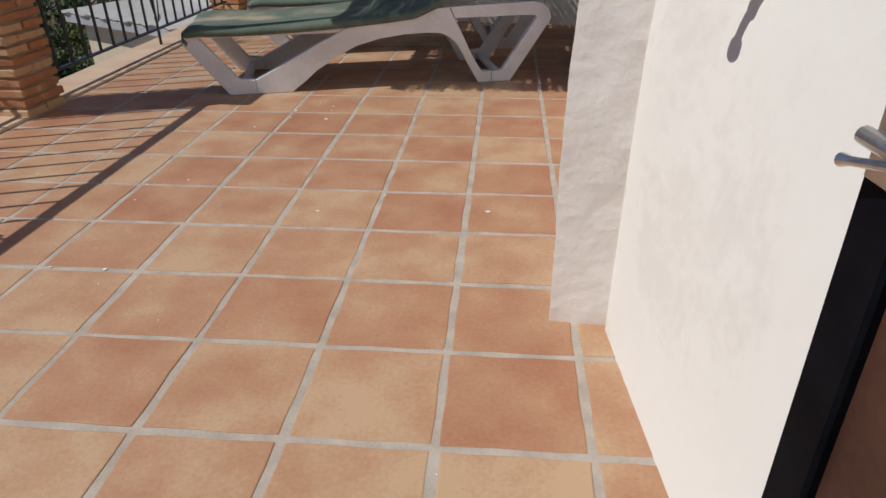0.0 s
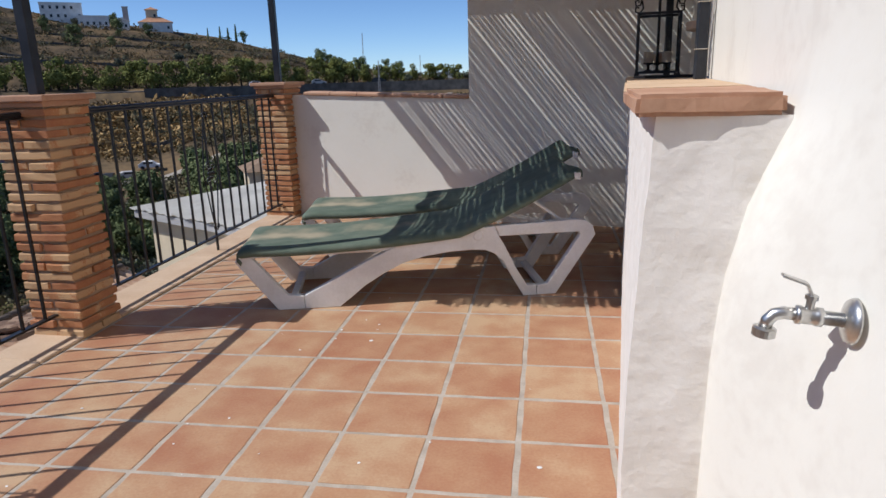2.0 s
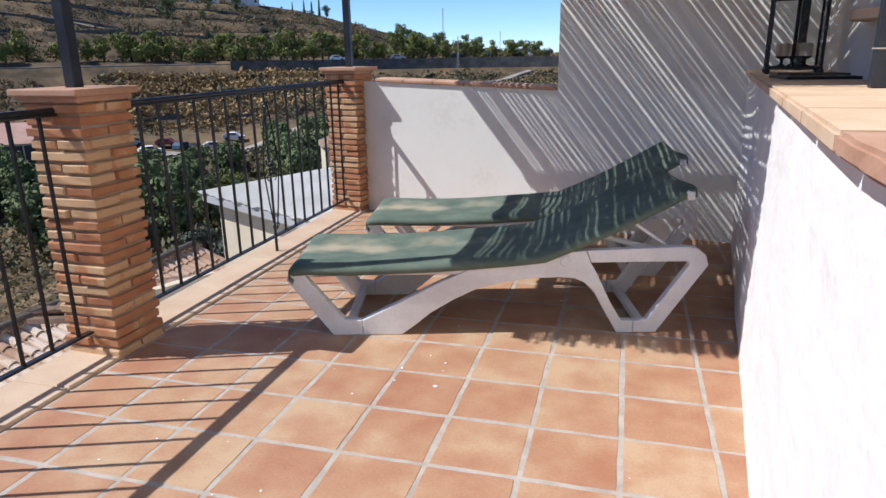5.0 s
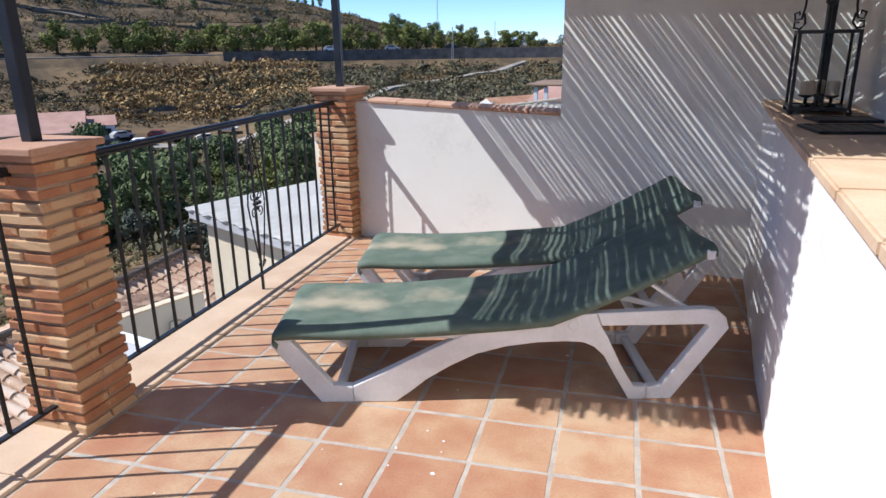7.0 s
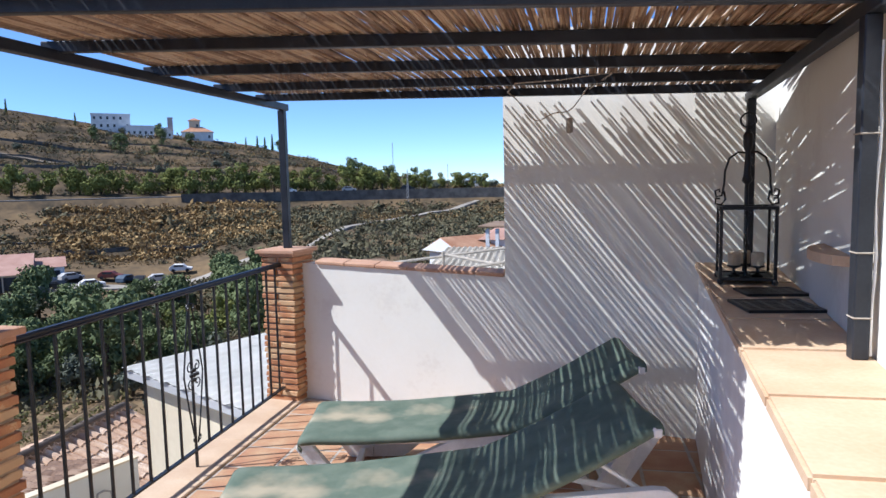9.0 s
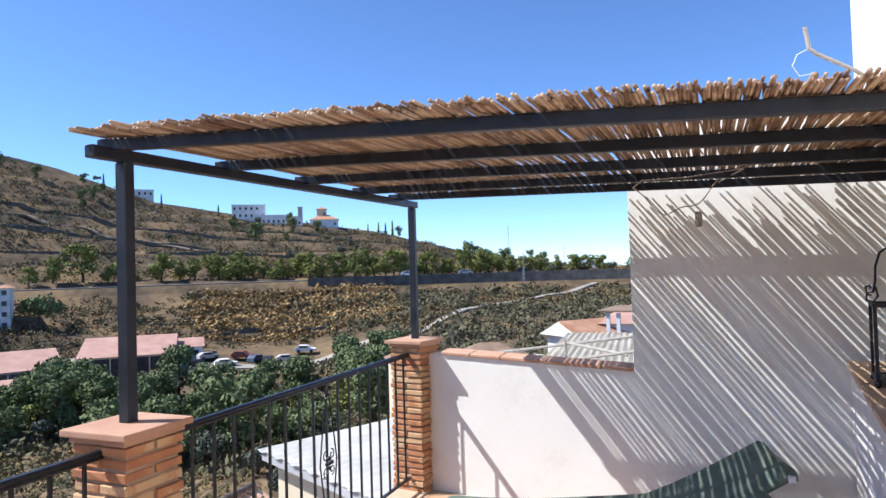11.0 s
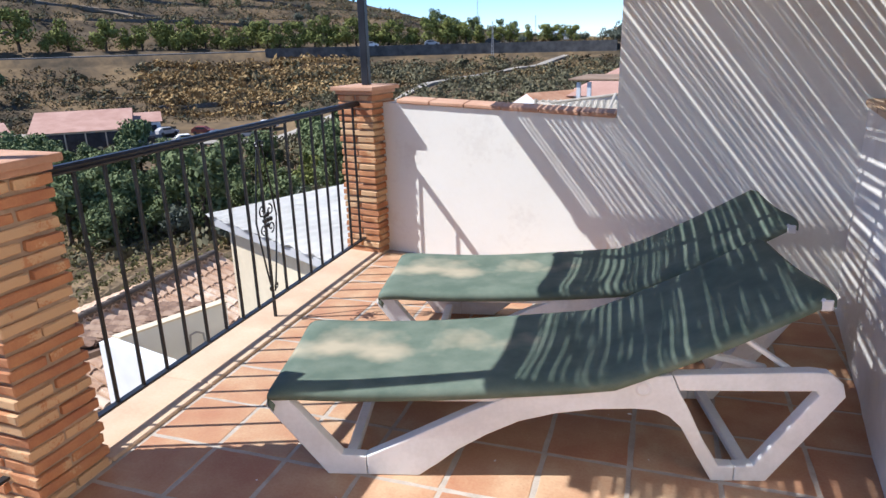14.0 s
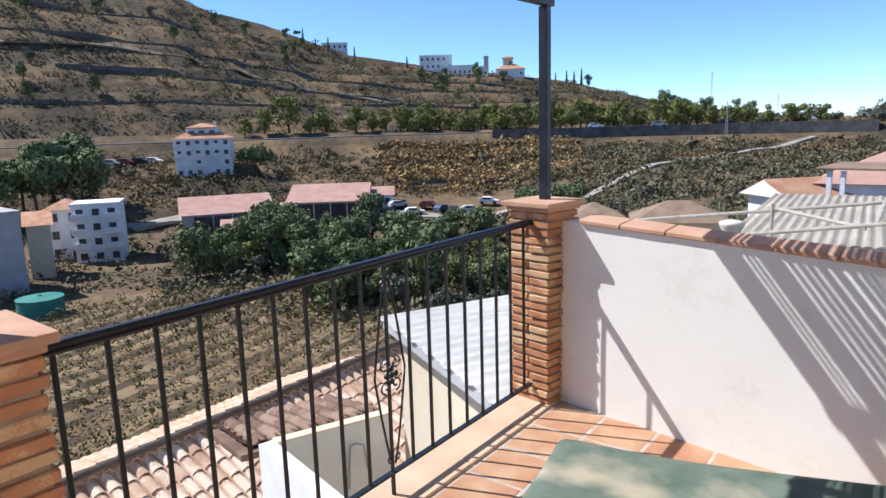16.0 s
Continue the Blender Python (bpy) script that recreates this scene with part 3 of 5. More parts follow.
# ---- sun loungers ----
def lounger(m, angle, label):
    """A moulded white plastic lounger with a green sling; x runs from foot to head, y across."""
    lo = thing("sun_lounger", m, label, "sun lounger", "sun loungers on the terrace")
    width = 0.62
    legs = [(-0.225, 0.29), (-0.212, 0.322), (-0.155, 0.334), (-0.135, 0.31), (0.045, 0.085), (0.135, 0.078), (0.135, 0.0), (-0.012, 0.0)]
    arch = [(0.137, 0.0), (0.330, 0.0), (0.405, 0.055), (0.474, 0.112), (0.585, 0.180), (0.70, 0.236), (0.83, 0.270), (0.97, 0.288), (1.10, 0.292), (1.175, 0.286), (1.225, 0.262), (1.27, 0.218), (1.334, 0.102), (1.393, 0.0), (1.47, 0.0), (1.47, 0.060), (1.413, 0.064), (1.355, 0.160), (1.285, 0.305), (1.252, 0.362), (1.226, 0.425), (1.12, 0.418), (1.03, 0.396), (0.85, 0.366), (0.66, 0.336), (0.50, 0.262), (0.30, 0.160), (0.137, 0.080)]
    head = [(1.228, 0.425), (1.70, 0.440), (1.755, 0.432), (1.800, 0.395), (1.815, 0.345), (1.585, 0.0), (1.472, 0.0), (1.472, 0.060), (1.535, 0.066), (1.725, 0.350), (1.715, 0.366), (1.255, 0.364)]
    for y0 in (0.0, width - 0.048):
        frame_part = part("side_frame", profile(bmesh.new(), arch, y0, y0 + 0.048, 0.006), WHITE_PLASTIC, lo, "arched white plastic side frame")
        part("front_leg", profile(bmesh.new(), legs, y0 + 0.001, y0 + 0.047, 0.006), WHITE_PLASTIC, lo)
        part("rear_leg", profile(bmesh.new(), head, y0 + 0.001, y0 + 0.047, 0.006), WHITE_PLASTIC, lo)
        bm = bmesh.new()
        lathe(bm, [(0.030, -0.004), (0.030, 0.0), (0.022, 0.004), (0.012, 0.002)], pose(1.13, y0 if y0 == 0 else y0 + 0.048, 0.372, 90 if y0 == 0 else -90, 0, 0), 14)
        part("pivot_cap", bm, WHITE_PLASTIC, lo)
        part("seat_rail", boxed((-0.17, y0 + 0.004, 0.310), (0.70, y0 + 0.044, 0.336), 0.006), WHITE_PLASTIC, lo)
    for xs, zs in ((-0.150, 0.312), (0.07, 0.045), (0.62, 0.30), (1.52, 0.035)):
        part("cross_bar", boxed((xs - 0.022, 0.045, zs - 0.016), (xs + 0.022, width - 0.045, zs + 0.016), 0.006), WHITE_PLASTIC, lo)
    # backrest, hinged at x = 1.03
    hx, hz = 1.03, 0.40
    a = radians(angle)
    ca, sa = math.cos(a), math.sin(a)
    for y0 in (0.058, width - 0.098):
        bm = bmesh.new()
        beam_between(bm, (hx - 0.02, y0 + 0.02, hz - 0.045), (hx + 0.72 * ca, y0 + 0.02, hz + 0.72 * sa - 0.042), 0.036, 0.03, 0.006)
        part("backrest_rail", bm, WHITE_PLASTIC, lo)
        bm = bmesh.new()
        beam_between(bm, (hx + 0.45 * ca, y0 + 0.02, hz + 0.45 * sa - 0.03), (1.66, y0 + 0.02, 0.405), 0.05, 0.016, 0.004)
        part("backrest_prop", bm, WHITE_PLASTIC, lo)
        bm = bmesh.new()
        beam_between(bm, (hx + 0.26 * ca, y0 + 0.05, hz + 0.26 * sa - 0.03), (1.58, y0 + 0.05, 0.40), 0.02, 0.026, 0.004)
        part("backrest_prop", bm, WHITE_PLASTIC, lo)
    bm = bmesh.new()
    beam_between(bm, (hx + 0.74 * ca, 0.03, hz + 0.72 * sa - 0.030), (hx + 0.72 * ca, width - 0.03, hz + 0.72 * sa - 0.030), 0.05, 0.030, 0.008)
    part("head_bar", bm, WHITE_PLASTIC, lo)
    for y0 in (0.0, width - 0.03):
        part("head_cap", boxed((hx + 0.715 * ca, y0 - 0.015 + (0.03 if y0 else 0), hz + 0.715 * sa - 0.04), (hx + 0.715 * ca + 0.045, y0 + 0.015 + (0.03 if y0 else 0), hz + 0.715 * sa + 0.005), 0.008), WHITE_PLASTIC, lo)
    # sling
    line = [(-0.190, 0.292), (-0.212, 0.318), (-0.210, 0.345), (-0.184, 0.362)]
    for i in range(13):
        s = -0.12 + (1.03 + 0.12) * i / 12
        line.append((s, 0.366 + 0.048 * max(0, s) ** 1.3 - 0.010 * math.sin(math.pi * max(0, min(1, (s + .12) / 1.15)))))
    for i in range(1, 9):
        d = 0.745 * i / 8
        bend = 0.012 * math.sin(math.pi * i / 8)
        line.append((hx + d * ca + bend * sa, 0.414 + d * sa - bend * ca))
    line.append((line[-1][0] + 0.022 * ca + 0.008 * sa, line[-1][1] + 0.022 * sa - 0.016))
    bm = bmesh.new()
    cols = [-0.012, -0.010, 0.008, 0.05, 0.13, 0.22, 0.31, 0.40, 0.49, 0.57, 0.612, 0.630, 0.632]
    drop = [0.046, 0.018, 0.006, 0.0, 0.004, 0.010, 0.012, 0.010, 0.004, 0.0, 0.006, 0.018, 0.046]
    grid = []
    for j, (s, z) in enumerate(line):
        row = []
        for yc, dz in zip(cols, drop):
            k = noise.noise((s * 3, yc * 6, 2.0)) * 0.004
            row.append(bm.verts.new((s, yc, z - dz * (0.45 if j < 3 else 1.0) + k)))
        grid.append(row)
    for r0, r1 in zip(grid, grid[1:]):
        for p, q, t, u in zip(r0, r0[1:], r1[1:], r1):
            bm.faces.new((p, u, t, q))
    bmesh.ops.recalc_face_normals(bm, faces=bm.faces)
    bmesh.ops.solidify(bm, geom=bm.faces[:], thickness=0.006)
    part("sling", bm, SLING, lo, "faded green woven sling with tan worn patches", True)
    return lo


lounger(pose(-1.383, 2.529, 0.0, 0, 0, 14.5), 25.5, "white plastic sun lounger with a faded green sling, backrest raised")
FAR = Vector((-1.383, 2.529)) + Matrix.Rotation(radians(14.5), 2) @ Vector((0.255, 0.96))
lounger(pose(FAR.x, FAR.y, 0.0, 0, 0, 10.5), 27.0, "white plastic sun lounger, faded green sling, near the back wall")


# ---- things on and by the coping ----
def candle_lantern(m):
    la = thing("lantern", m, "black wrought iron candle lantern with glass sides and scrolled top", "lantern")
    s, z0, z1 = 0.125, 0.03, 0.385
    for x in (-s, s):
        for y in (-s, s):
            part("corner_bar", boxed((x - 0.008, y - 0.008, 0.0), (x + 0.008, y + 0.008, z1), 0.002), IRON, la)
            bm = bmesh.new()
            bmesh.ops.create_uvsphere(bm, u_segments=10, v_segments=6, radius=0.016, matrix=pose(x, y, 0.016))
            part("foot", bm, IRON, la, smooth=True)
    for z in (z0, z1):
        for x in (-s, s):
            part("frame_bar", boxed((x - 0.009, -s, z - 0.008), (x + 0.009, s, z + 0.008), 0.002), IRON, la)
            part("frame_bar", boxed((-s, x - 0.009, z - 0.008), (s, x + 0.009, z + 0.008), 0.002), IRON, la)
    part("base_plate", boxed((-s, -s, z0 - 0.004), (s, s, z0 + 0.002)), IRON, la)
    for k in range(4):
        g = part("glass_pane", boxed((-s + 0.01, -s - 0.001, z0 + 0.008), (s - 0.01, -s + 0.002, z1 - 0.008)), GLASS, la, "clear glass pane")
        g.matrix_basis = pose(0, 0, 0, 0, 0, 90 * k)
        g.visible_shadow = False
    bm = bmesh.new()
    tube(bm, [(0, 0, z0), (0, 0, 0.80)], 0.009, 8)
    part("centre_rod", bm, IRON, la)
    bm = bmesh.new()
    lathe(bm, [(0.010, 0.50), (0.026, 0.52), (0.018, 0.55), (0.012, 0.66), (0.022, 0.70), (0.024, 0.75), (0.012, 0.77)], None, 12)
    part("finial", bm, IRON, la, smooth=True)
    bm = bmesh.new()
    tube(bm, [(0.036 * math.cos(a), 0, 0.825 + 0.036 * math.sin(a)) for a in [2 * math.pi * i / 20 for i in range(20)]], 0.005, 6, closed=True)
    part("ring", bm, IRON, la)
    for sg in (-1, 1):
        bm = bmesh.new()
        pts = [(sg * x, 0, z) for x, z in ((0.0, 0.66), (0.045, 0.665), (0.085, 0.635), (0.105, 0.57), (0.108, 0.50), (0.118, 0.445), (0.145, 0.440), (0.150, 0.470), (0.130, 0.478), (0.128, 0.462))]
        tube(bm, pts, 0.006, 6)
        part("scroll_arm", bm, IRON, la)
        bm = bmesh.new()
        pts = [(sg * x, 0, z) for x, z in ((0.108, 0.47), (0.100, 0.425), (0.120, 0.398), (0.148, 0.405), (0.146, 0.432), (0.126, 0.430))]
        tube(bm, pts, 0.006, 6)
        part("scroll_arm", bm, IRON, la)
    for x, y in ((-0.055, -0.03), (0.055, -0.03), (0.0, 0.06)):
        bm = bmesh.new()
        lathe(bm, [(0.028, 0.032), (0.030, 0.038), (0.008, 0.050), (0.008, 0.072), (0.034, 0.084), (0.034, 0.090)], pose(x, y, 0), 12)
        cup = part("candle_holder", bm, IRON, la)
        bm = bmesh.new()
        lathe(bm, [(0.030, 0.088), (0.031, 0.150), (0.026, 0.156), (0.006, 0.150)], pose(x, y, 0), 14)
        part("candle", bm, CANDLE, cup, "pale brown candle stub")
    return la


candle_lantern(pose(0.79, 3.78, 1.209, 0, 0, -8))


def iron_mat(x, y, w, d, turn):
    mat = thing("iron_grate", pose(x, y, 1.209, 0, 0, turn), "flat black openwork iron grate lying on the coping", "grate", "iron grates on the coping")
    for a, b in (((-w / 2, -d / 2, 0), (w / 2, -d / 2 + 0.022, 0.014)), ((-w / 2, d / 2 - 0.022, 0), (w / 2, d / 2, 0.014)), ((-w / 2, -d / 2, 0), (-w / 2 + 0.022, d / 2, 0.0138)), ((w / 2 - 0.022, -d / 2, 0), (w / 2, d / 2, 0.0138))):
        part("rim", boxed(a, b, 0.003), IRON, mat)
    n = 9
    for k in range(1, n):
        yy = -d / 2 + d * k / n
        part("slat", boxed((-w / 2 + 0.02, yy - 0.011, 0.001), (w / 2 - 0.02, yy + 0.011, 0.011), 0.002), IRON, mat)
    for k in range(1, 5):
        xx = -w / 2 + w * k / 5
        part("cross_slat", boxed((xx - 0.01, -d / 2 + 0.02, 0.0), (xx + 0.01, d / 2 - 0.02, 0.0125), 0.002), IRON, mat)


iron_mat(0.815, 3.42, 0.27, 0.20, 6)
iron_mat(0.735, 3.06, 0.30, 0.26, 6)

# rounded terracotta shelf on the house wall
bm = bmesh.new()
pts = [(house_x(2.55) + 0.02, 2.55)] + [(house_x(2.55 + 0.5 * i / 8) - 0.10 * math.sin(math.pi * i / 8) ** 0.6, 2.55 + 0.5 * i / 8) for i in range(9)] + [(house_x(3.05) + 0.02, 3.05)]
slab(bm, pts, 1.44, 1.475)
shelf = tagged(part("wall_shelf", bm, COPING), "small rounded terracotta shelf on the house wall", "shelf")


# ---- garden tap on the house wall ----
def garden_tap(m):
    """x points out of the wall."""
    tap = thing("garden_tap", m, "chrome lever garden tap on the white house wall", "tap")
    turn = pose(0, 0, 0, 0, 90, 0)
    bm = lathe(bmesh.new(), [(0.034, 0.0), (0.034, 0.003), (0.030, 0.009), (0.014, 0.014)], turn, 28)
    part("wall_flange", bm, CHROME, tap, "round chrome wall flange", True)
    bm = lathe(bmesh.new(), [(0.0105, 0.010), (0.0105, 0.040), (0.014, 0.042), (0.014, 0.050), (0.0125, 0.052), (0.0125, 0.068), (0.014, 0.070), (0.014, 0.076), (0.010, 0.078)], turn, 16)
    part("valve_body", bm, CHROME, tap, smooth=True)
    bm = bmesh.new()
    tube(bm, [(0.074, 0, 0), (0.092, 0, 0), (0.104, 0, -0.004), (0.111, 0, -0.014), (0.113, 0, -0.026)], [0.009, 0.0095, 0.0095, 0.0095, 0.009], 14)
    spout = part("spout", bm, CHROME, tap, smooth=True)
    bm = lathe(bmesh.new(), [(0.013, 0.0), (0.0165, 0.002), (0.0165, 0.014), (0.013, 0.016)], pose(0.113, 0, -0.040), 18)
    part("hose_nut", bm, CHROME, spout, "ribbed hose nut")
    bm = lathe(bmesh.new(), [(0.006, 0.010), (0.006, 0.024), (0.009, 0.025), (0.009, 0.031), (0.004, 0.033)], pose(0.060, 0, 0), 12)
    part("stem", bm, CHROME, tap)
    bm = bmesh.new()
    beam_between(bm, (0.060, 0, 0.030), (0.070, 0, 0.048), 0.014, 0.004, 0.001)
    beam_between(bm, (0.069, 0, 0.047), (0.104, 0, 0.056), 0.016, 0.004, 0.001)
    part("lever", bm, CHROME, tap, "bent flat lever")
    return tap


TAP_Y, TAP_Z = 0.14, 0.90
garden_tap(pose(0.394 + 0.1 * (0.46 - TAP_Y) + 0.105 * TAP_Z - 0.004, TAP_Y, TAP_Z, 0, -5, 180 - 5))

# ---- open metal door leaf beside the house wall ----
door = thing("metal_door", pose(0.425, -0.455, 0.0, 0, 0, 4.0), "open black metal door leaf with a brown panel and a sliding bolt", "door")
for a, b in (((-0.02, -0.062, 0.02), (0.02, 0.0, 2.02)), ((-0.02, -0.82, 0.02), (0.02, -0.745, 2.02)), ((-0.02, -0.745, 0.02), (0.02, -0.064, 0.11)), ((-0.02, -0.745, 1.93), (0.02, -0.064, 2.02))):
    part("frame_bar", boxed(a, b, 0.004), BLACK, door)
part("door_panel", boxed((-0.008, -0.746, 0.109), (0.010, -0.061, 1.931)), BROWN, door, "dark brown sheet panel")
bolt = part("bolt_plate", boxed((-0.024, -0.056, 0.800), (-0.0205, -0.008, 0.860), 0.001), CHROME, door)
bm = bmesh.new()
tube(bm, [(-0.034, -0.10, 0.835), (-0.034, -0.010, 0.835)], 0.0075, 12)
part("bolt_bar", bm, CHROME, bolt, "zinc sliding bolt", True)
bm = bmesh.new()
tube(bm, [(-0.036, -0.06, 0.827), (-0.043, -0.02, 0.817), (-0.045, -0.008, 0.814)], [0.004, 0.004, 0.006], 10)
part("bolt_knob", bm, CHROME, bolt)

# ---- aerial on the upper storey ----
aerial = thing("roof_aerial", pose(1.0, 4.78, 2.86), "bent pale metal aerial arm on the house corner", "aerial")
bm = bmesh.new()
tube(bm, [(0.02, 0.03, 0.0), (-0.16, 0, 0.13), (-0.36, 0, 0.26), (-0.40, 0, 0.30), (-0.42, 0, 0.44)], 0.013, 8)
part("arm", bm, CABLE, aerial)
bm = bmesh.new()
tube(bm, [(-0.40, 0, 0.30), (-0.47, 0, 0.27), (-0.50, 0, 0.20), (-0.46, 0, 0.13), (-0.36, 0, 0.14)], 0.003, 6)
part("wire", bm, WHITE_PLASTIC, aerial)


# ---- the land ----
def lerp_table(v, xs, ys):
    return float(np.interp(v, xs, ys))


SKY_AZ = [-180, -60, -20, 0, 6.6, 12, 17.6, 22, 26.6, 31, 38.8, 44.4, 51, 55, 58, 69, 90, 140, 180]
SKY_EL = [0.5, 0.5, 0.2, -0.2, -0.35, 0.4, 1.1, 2.3, 3.4, 4.1, 5.2, 6.1, 8.4, 9.3, 10.7, 11.6, 11, 4, 0.5]
LEFT_R = [0, 10, 25, 40, 85, 130, 165, 180, 182, 190, 250, 330, 430, 900, 4500]
LEFT_Z = [-7, -7.5, -11, -15.5, -16, -15.2, -6.4, -2.2, -0.3, -0.2, 0, 0, 0, -12, -34]
RIGHT_Z = [-5, -5.5, -7, -8.8, -9.5, -7.5, -5.0, -3.0, -0.3, -0.2, 0, 0, 0, -12, -34]


def land(x, y):
    """The height of the ground: a valley below the terrace and a terraced hill across it."""
    r = math.hypot(x, y)
    az = math.degrees(math.atan2(-x, y))
    w = min(1.0, max(0.0, (az - 20) / 12.0))
    if az > 110 or az < -60:
        w = 0.3
    table = [a * w + b * (1 - w) for a, b in zip(LEFT_Z, RIGHT_Z)]
    crest = 1.7 + 330 * math.tan(radians(lerp_table(az, SKY_AZ, SKY_EL)))
    table[10] = -0.2 + (crest + 0.2) * 0.42
    table[11] = crest
    table[12] = crest - 7
    z = lerp_table(r, LEFT_R, table)
    # terraces on the slopes
    slope = 1.0 if (135 < r < 176 or 195 < r < 325) and -10 < az < 100 else 0.0
    n1 = noise.noise((x * 0.012, y * 0.012, 0.3))
    n2 = noise.noise((x * 0.05, y * 0.05, 1.7))
    n3 = noise.noise((x * 0.16, y * 0.16, 4.1))
    if slope:
        step = 3.2 if r < 180 else 4.6
        q = z / step + 0.6 * n1
        f = q - math.floor(q)
        z += 0.5 * step * (min(1.0, max(0.0, (f - 0.62) / 0.3)) - f) + 0.5 * n2
        z += (1.6 if r > 195 else 0.8) * n1
    elif r > 40 and not 176 <= r <= 195:
        z += 0.5 * n1 + 0.35 * n2
    if 40 < r and not 177 <= r <= 194:
        z += 0.22 * n3
    return z


def spot(az, r, lift=0.0):
    a = radians(az)
    x, y = -r * math.sin(a), r * math.cos(a)
    return Vector((x, y, land(x, y) + lift))


def scrub_material():
    m = material("dry_hillside", [(0.048, 0.041, 0.028), (0.110, 0.079, 0.048), (0.210, 0.142, 0.074)], 0.06, 0.7, 0.95, 0.6, spec=0.1, mid=0.4, bump_dist=0.5)
    return m


HILL = scrub_material()
ROAD = material("asphalt", [(0.10, 0.095, 0.09), (0.17, 0.16, 0.15)], 0.3, 4, 0.9, 0.2)
STONE = material("retaining_stone", [(0.075, 0.07, 0.065), (0.15, 0.14, 0.125)], 0.6, 6, 0.95, 0.6, bump_dist=0.1)
FIELD = material("field_soil", [(0.12, 0.080, 0.045), (0.19, 0.13, 0.072), (0.26, 0.185, 0.105)], 0.15, 2.0, 0.95, 0.5, spec=0.1, bump_dist=0.1)
EARTH = material("earth_track", [(0.15, 0.115, 0.08), (0.23, 0.18, 0.125)], 0.4, 5, 0.95, 0.3)
TRACK = material("pale_track", [(0.24, 0.21, 0.175), (0.36, 0.32, 0.265)], 0.4, 5, 0.95, 0.3)

az_list = [a for a in np.arange(-180, -15, 7.5)] + [a for a in np.arange(-15, 82, 0.6)] + [a for a in np.arange(82, 180, 7.5)]
r_list = [0.5, 5, 10, 17, 25, 32, 40, 48, 56, 64, 72, 80, 88, 96, 104, 112, 120] + list(np.arange(126, 180, 2.2)) + [180.2, 181.9, 185, 190] + list(np.arange(194, 334, 3.2)) + [345, 360, 390, 430, 520, 700, 900, 1400, 2400, 4500]
verts, faces = [], []
for r in r_list:
    for a in az_list:
        p = spot(a, r)
        verts.append((p.x, p.y, p.z))
na = len(az_list)
for i in range(len(r_list) - 1):
    for j in range(na):
        k = (j + 1) % na
        faces.append((i * na + j, i * na + k, (i + 1) * na + k, (i + 1) * na + j))
me = bpy.data.meshes.new("ground")
me.from_pydata(verts, [], [f[::-1] for f in faces])
me.shade_smooth()
me.materials.append(HILL)
ground = tagged(new("ground", me), "dry terraced valley and hillside with brown grass", "ground", kind="structure")


def ribbon(name, mat, az_r, width, lift, label, category):
    """A strip that follows the ground along bearings and distances."""
    bm = bmesh.new()
    pts = [spot(a, r) for a, r in az_r]
    prev = None
    for i, p in enumerate(pts):
        d = (pts[min(i + 1, len(pts) - 1)] - pts[max(i - 1, 0)])
        s = Vector((d.y, -d.x, 0)).normalized() * width / 2
        row = [bm.verts.new((q.x, q.y, max(land(q.x, q.y), p.z) + lift)) for q in (p - s, p + s)]
        if prev:
            bm.faces.new((prev[0], prev[1], row[1], row[0]))
        prev = row
    bmesh.ops.recalc_face_normals(bm, faces=bm.faces)
    out = bmesh.ops.extrude_face_region(bm, geom=bm.faces[:])
    for v in [g for g in out["geom"] if isinstance(g, bmesh.types.BMVert)]:
        v.co.z -= 0.6
    bmesh.ops.recalc_face_normals(bm, faces=bm.faces)
    return tagged(part(name, bm, mat), label, category, kind="structure")


ribbon("road", ROAD, [(a, 186) for a in np.arange(4, 80, 1.2)], 6.5, 0.12, "grey asphalt road along the hillside", "road")
ribbon("road_track", TRACK, [(29 - 21 * i / 30, 92 + 86 * (i / 30) ** 0.9) for i in range(31)], 1.7, 0.35, "pale track climbing to the hillside road", "track")
ribbon("road_valley", TRACK, [(62 - 36 * i / 30, 132 + 6 * math.sin(i * 0.2)) for i in range(31)], 5.0, 0.3, "dusty pale valley track", "track")

# retaining wall under the road
bm = bmesh.new()
prev = None
for a in np.arange(4, 33, 0.75):
    p, q = spot(a, 180.6), spot(a, 182.2)
    row = [bm.verts.new(v) for v in ((p.x, p.y, -5.5), (p.x, p.y, 0.45), (q.x, q.y, 0.45), (q.x, q.y, -5.5))]
    if prev:
        for i in range(4):
            bm.faces.new((prev[i], prev[(i + 1) % 4], row[(i + 1) % 4], row[i]))
    prev = row
bmesh.ops.recalc_face_normals(bm, faces=bm.faces)
tagged(part("wall_retaining", bm, STONE), "long dark grey stone retaining wall below the road", "wall", kind="structure")

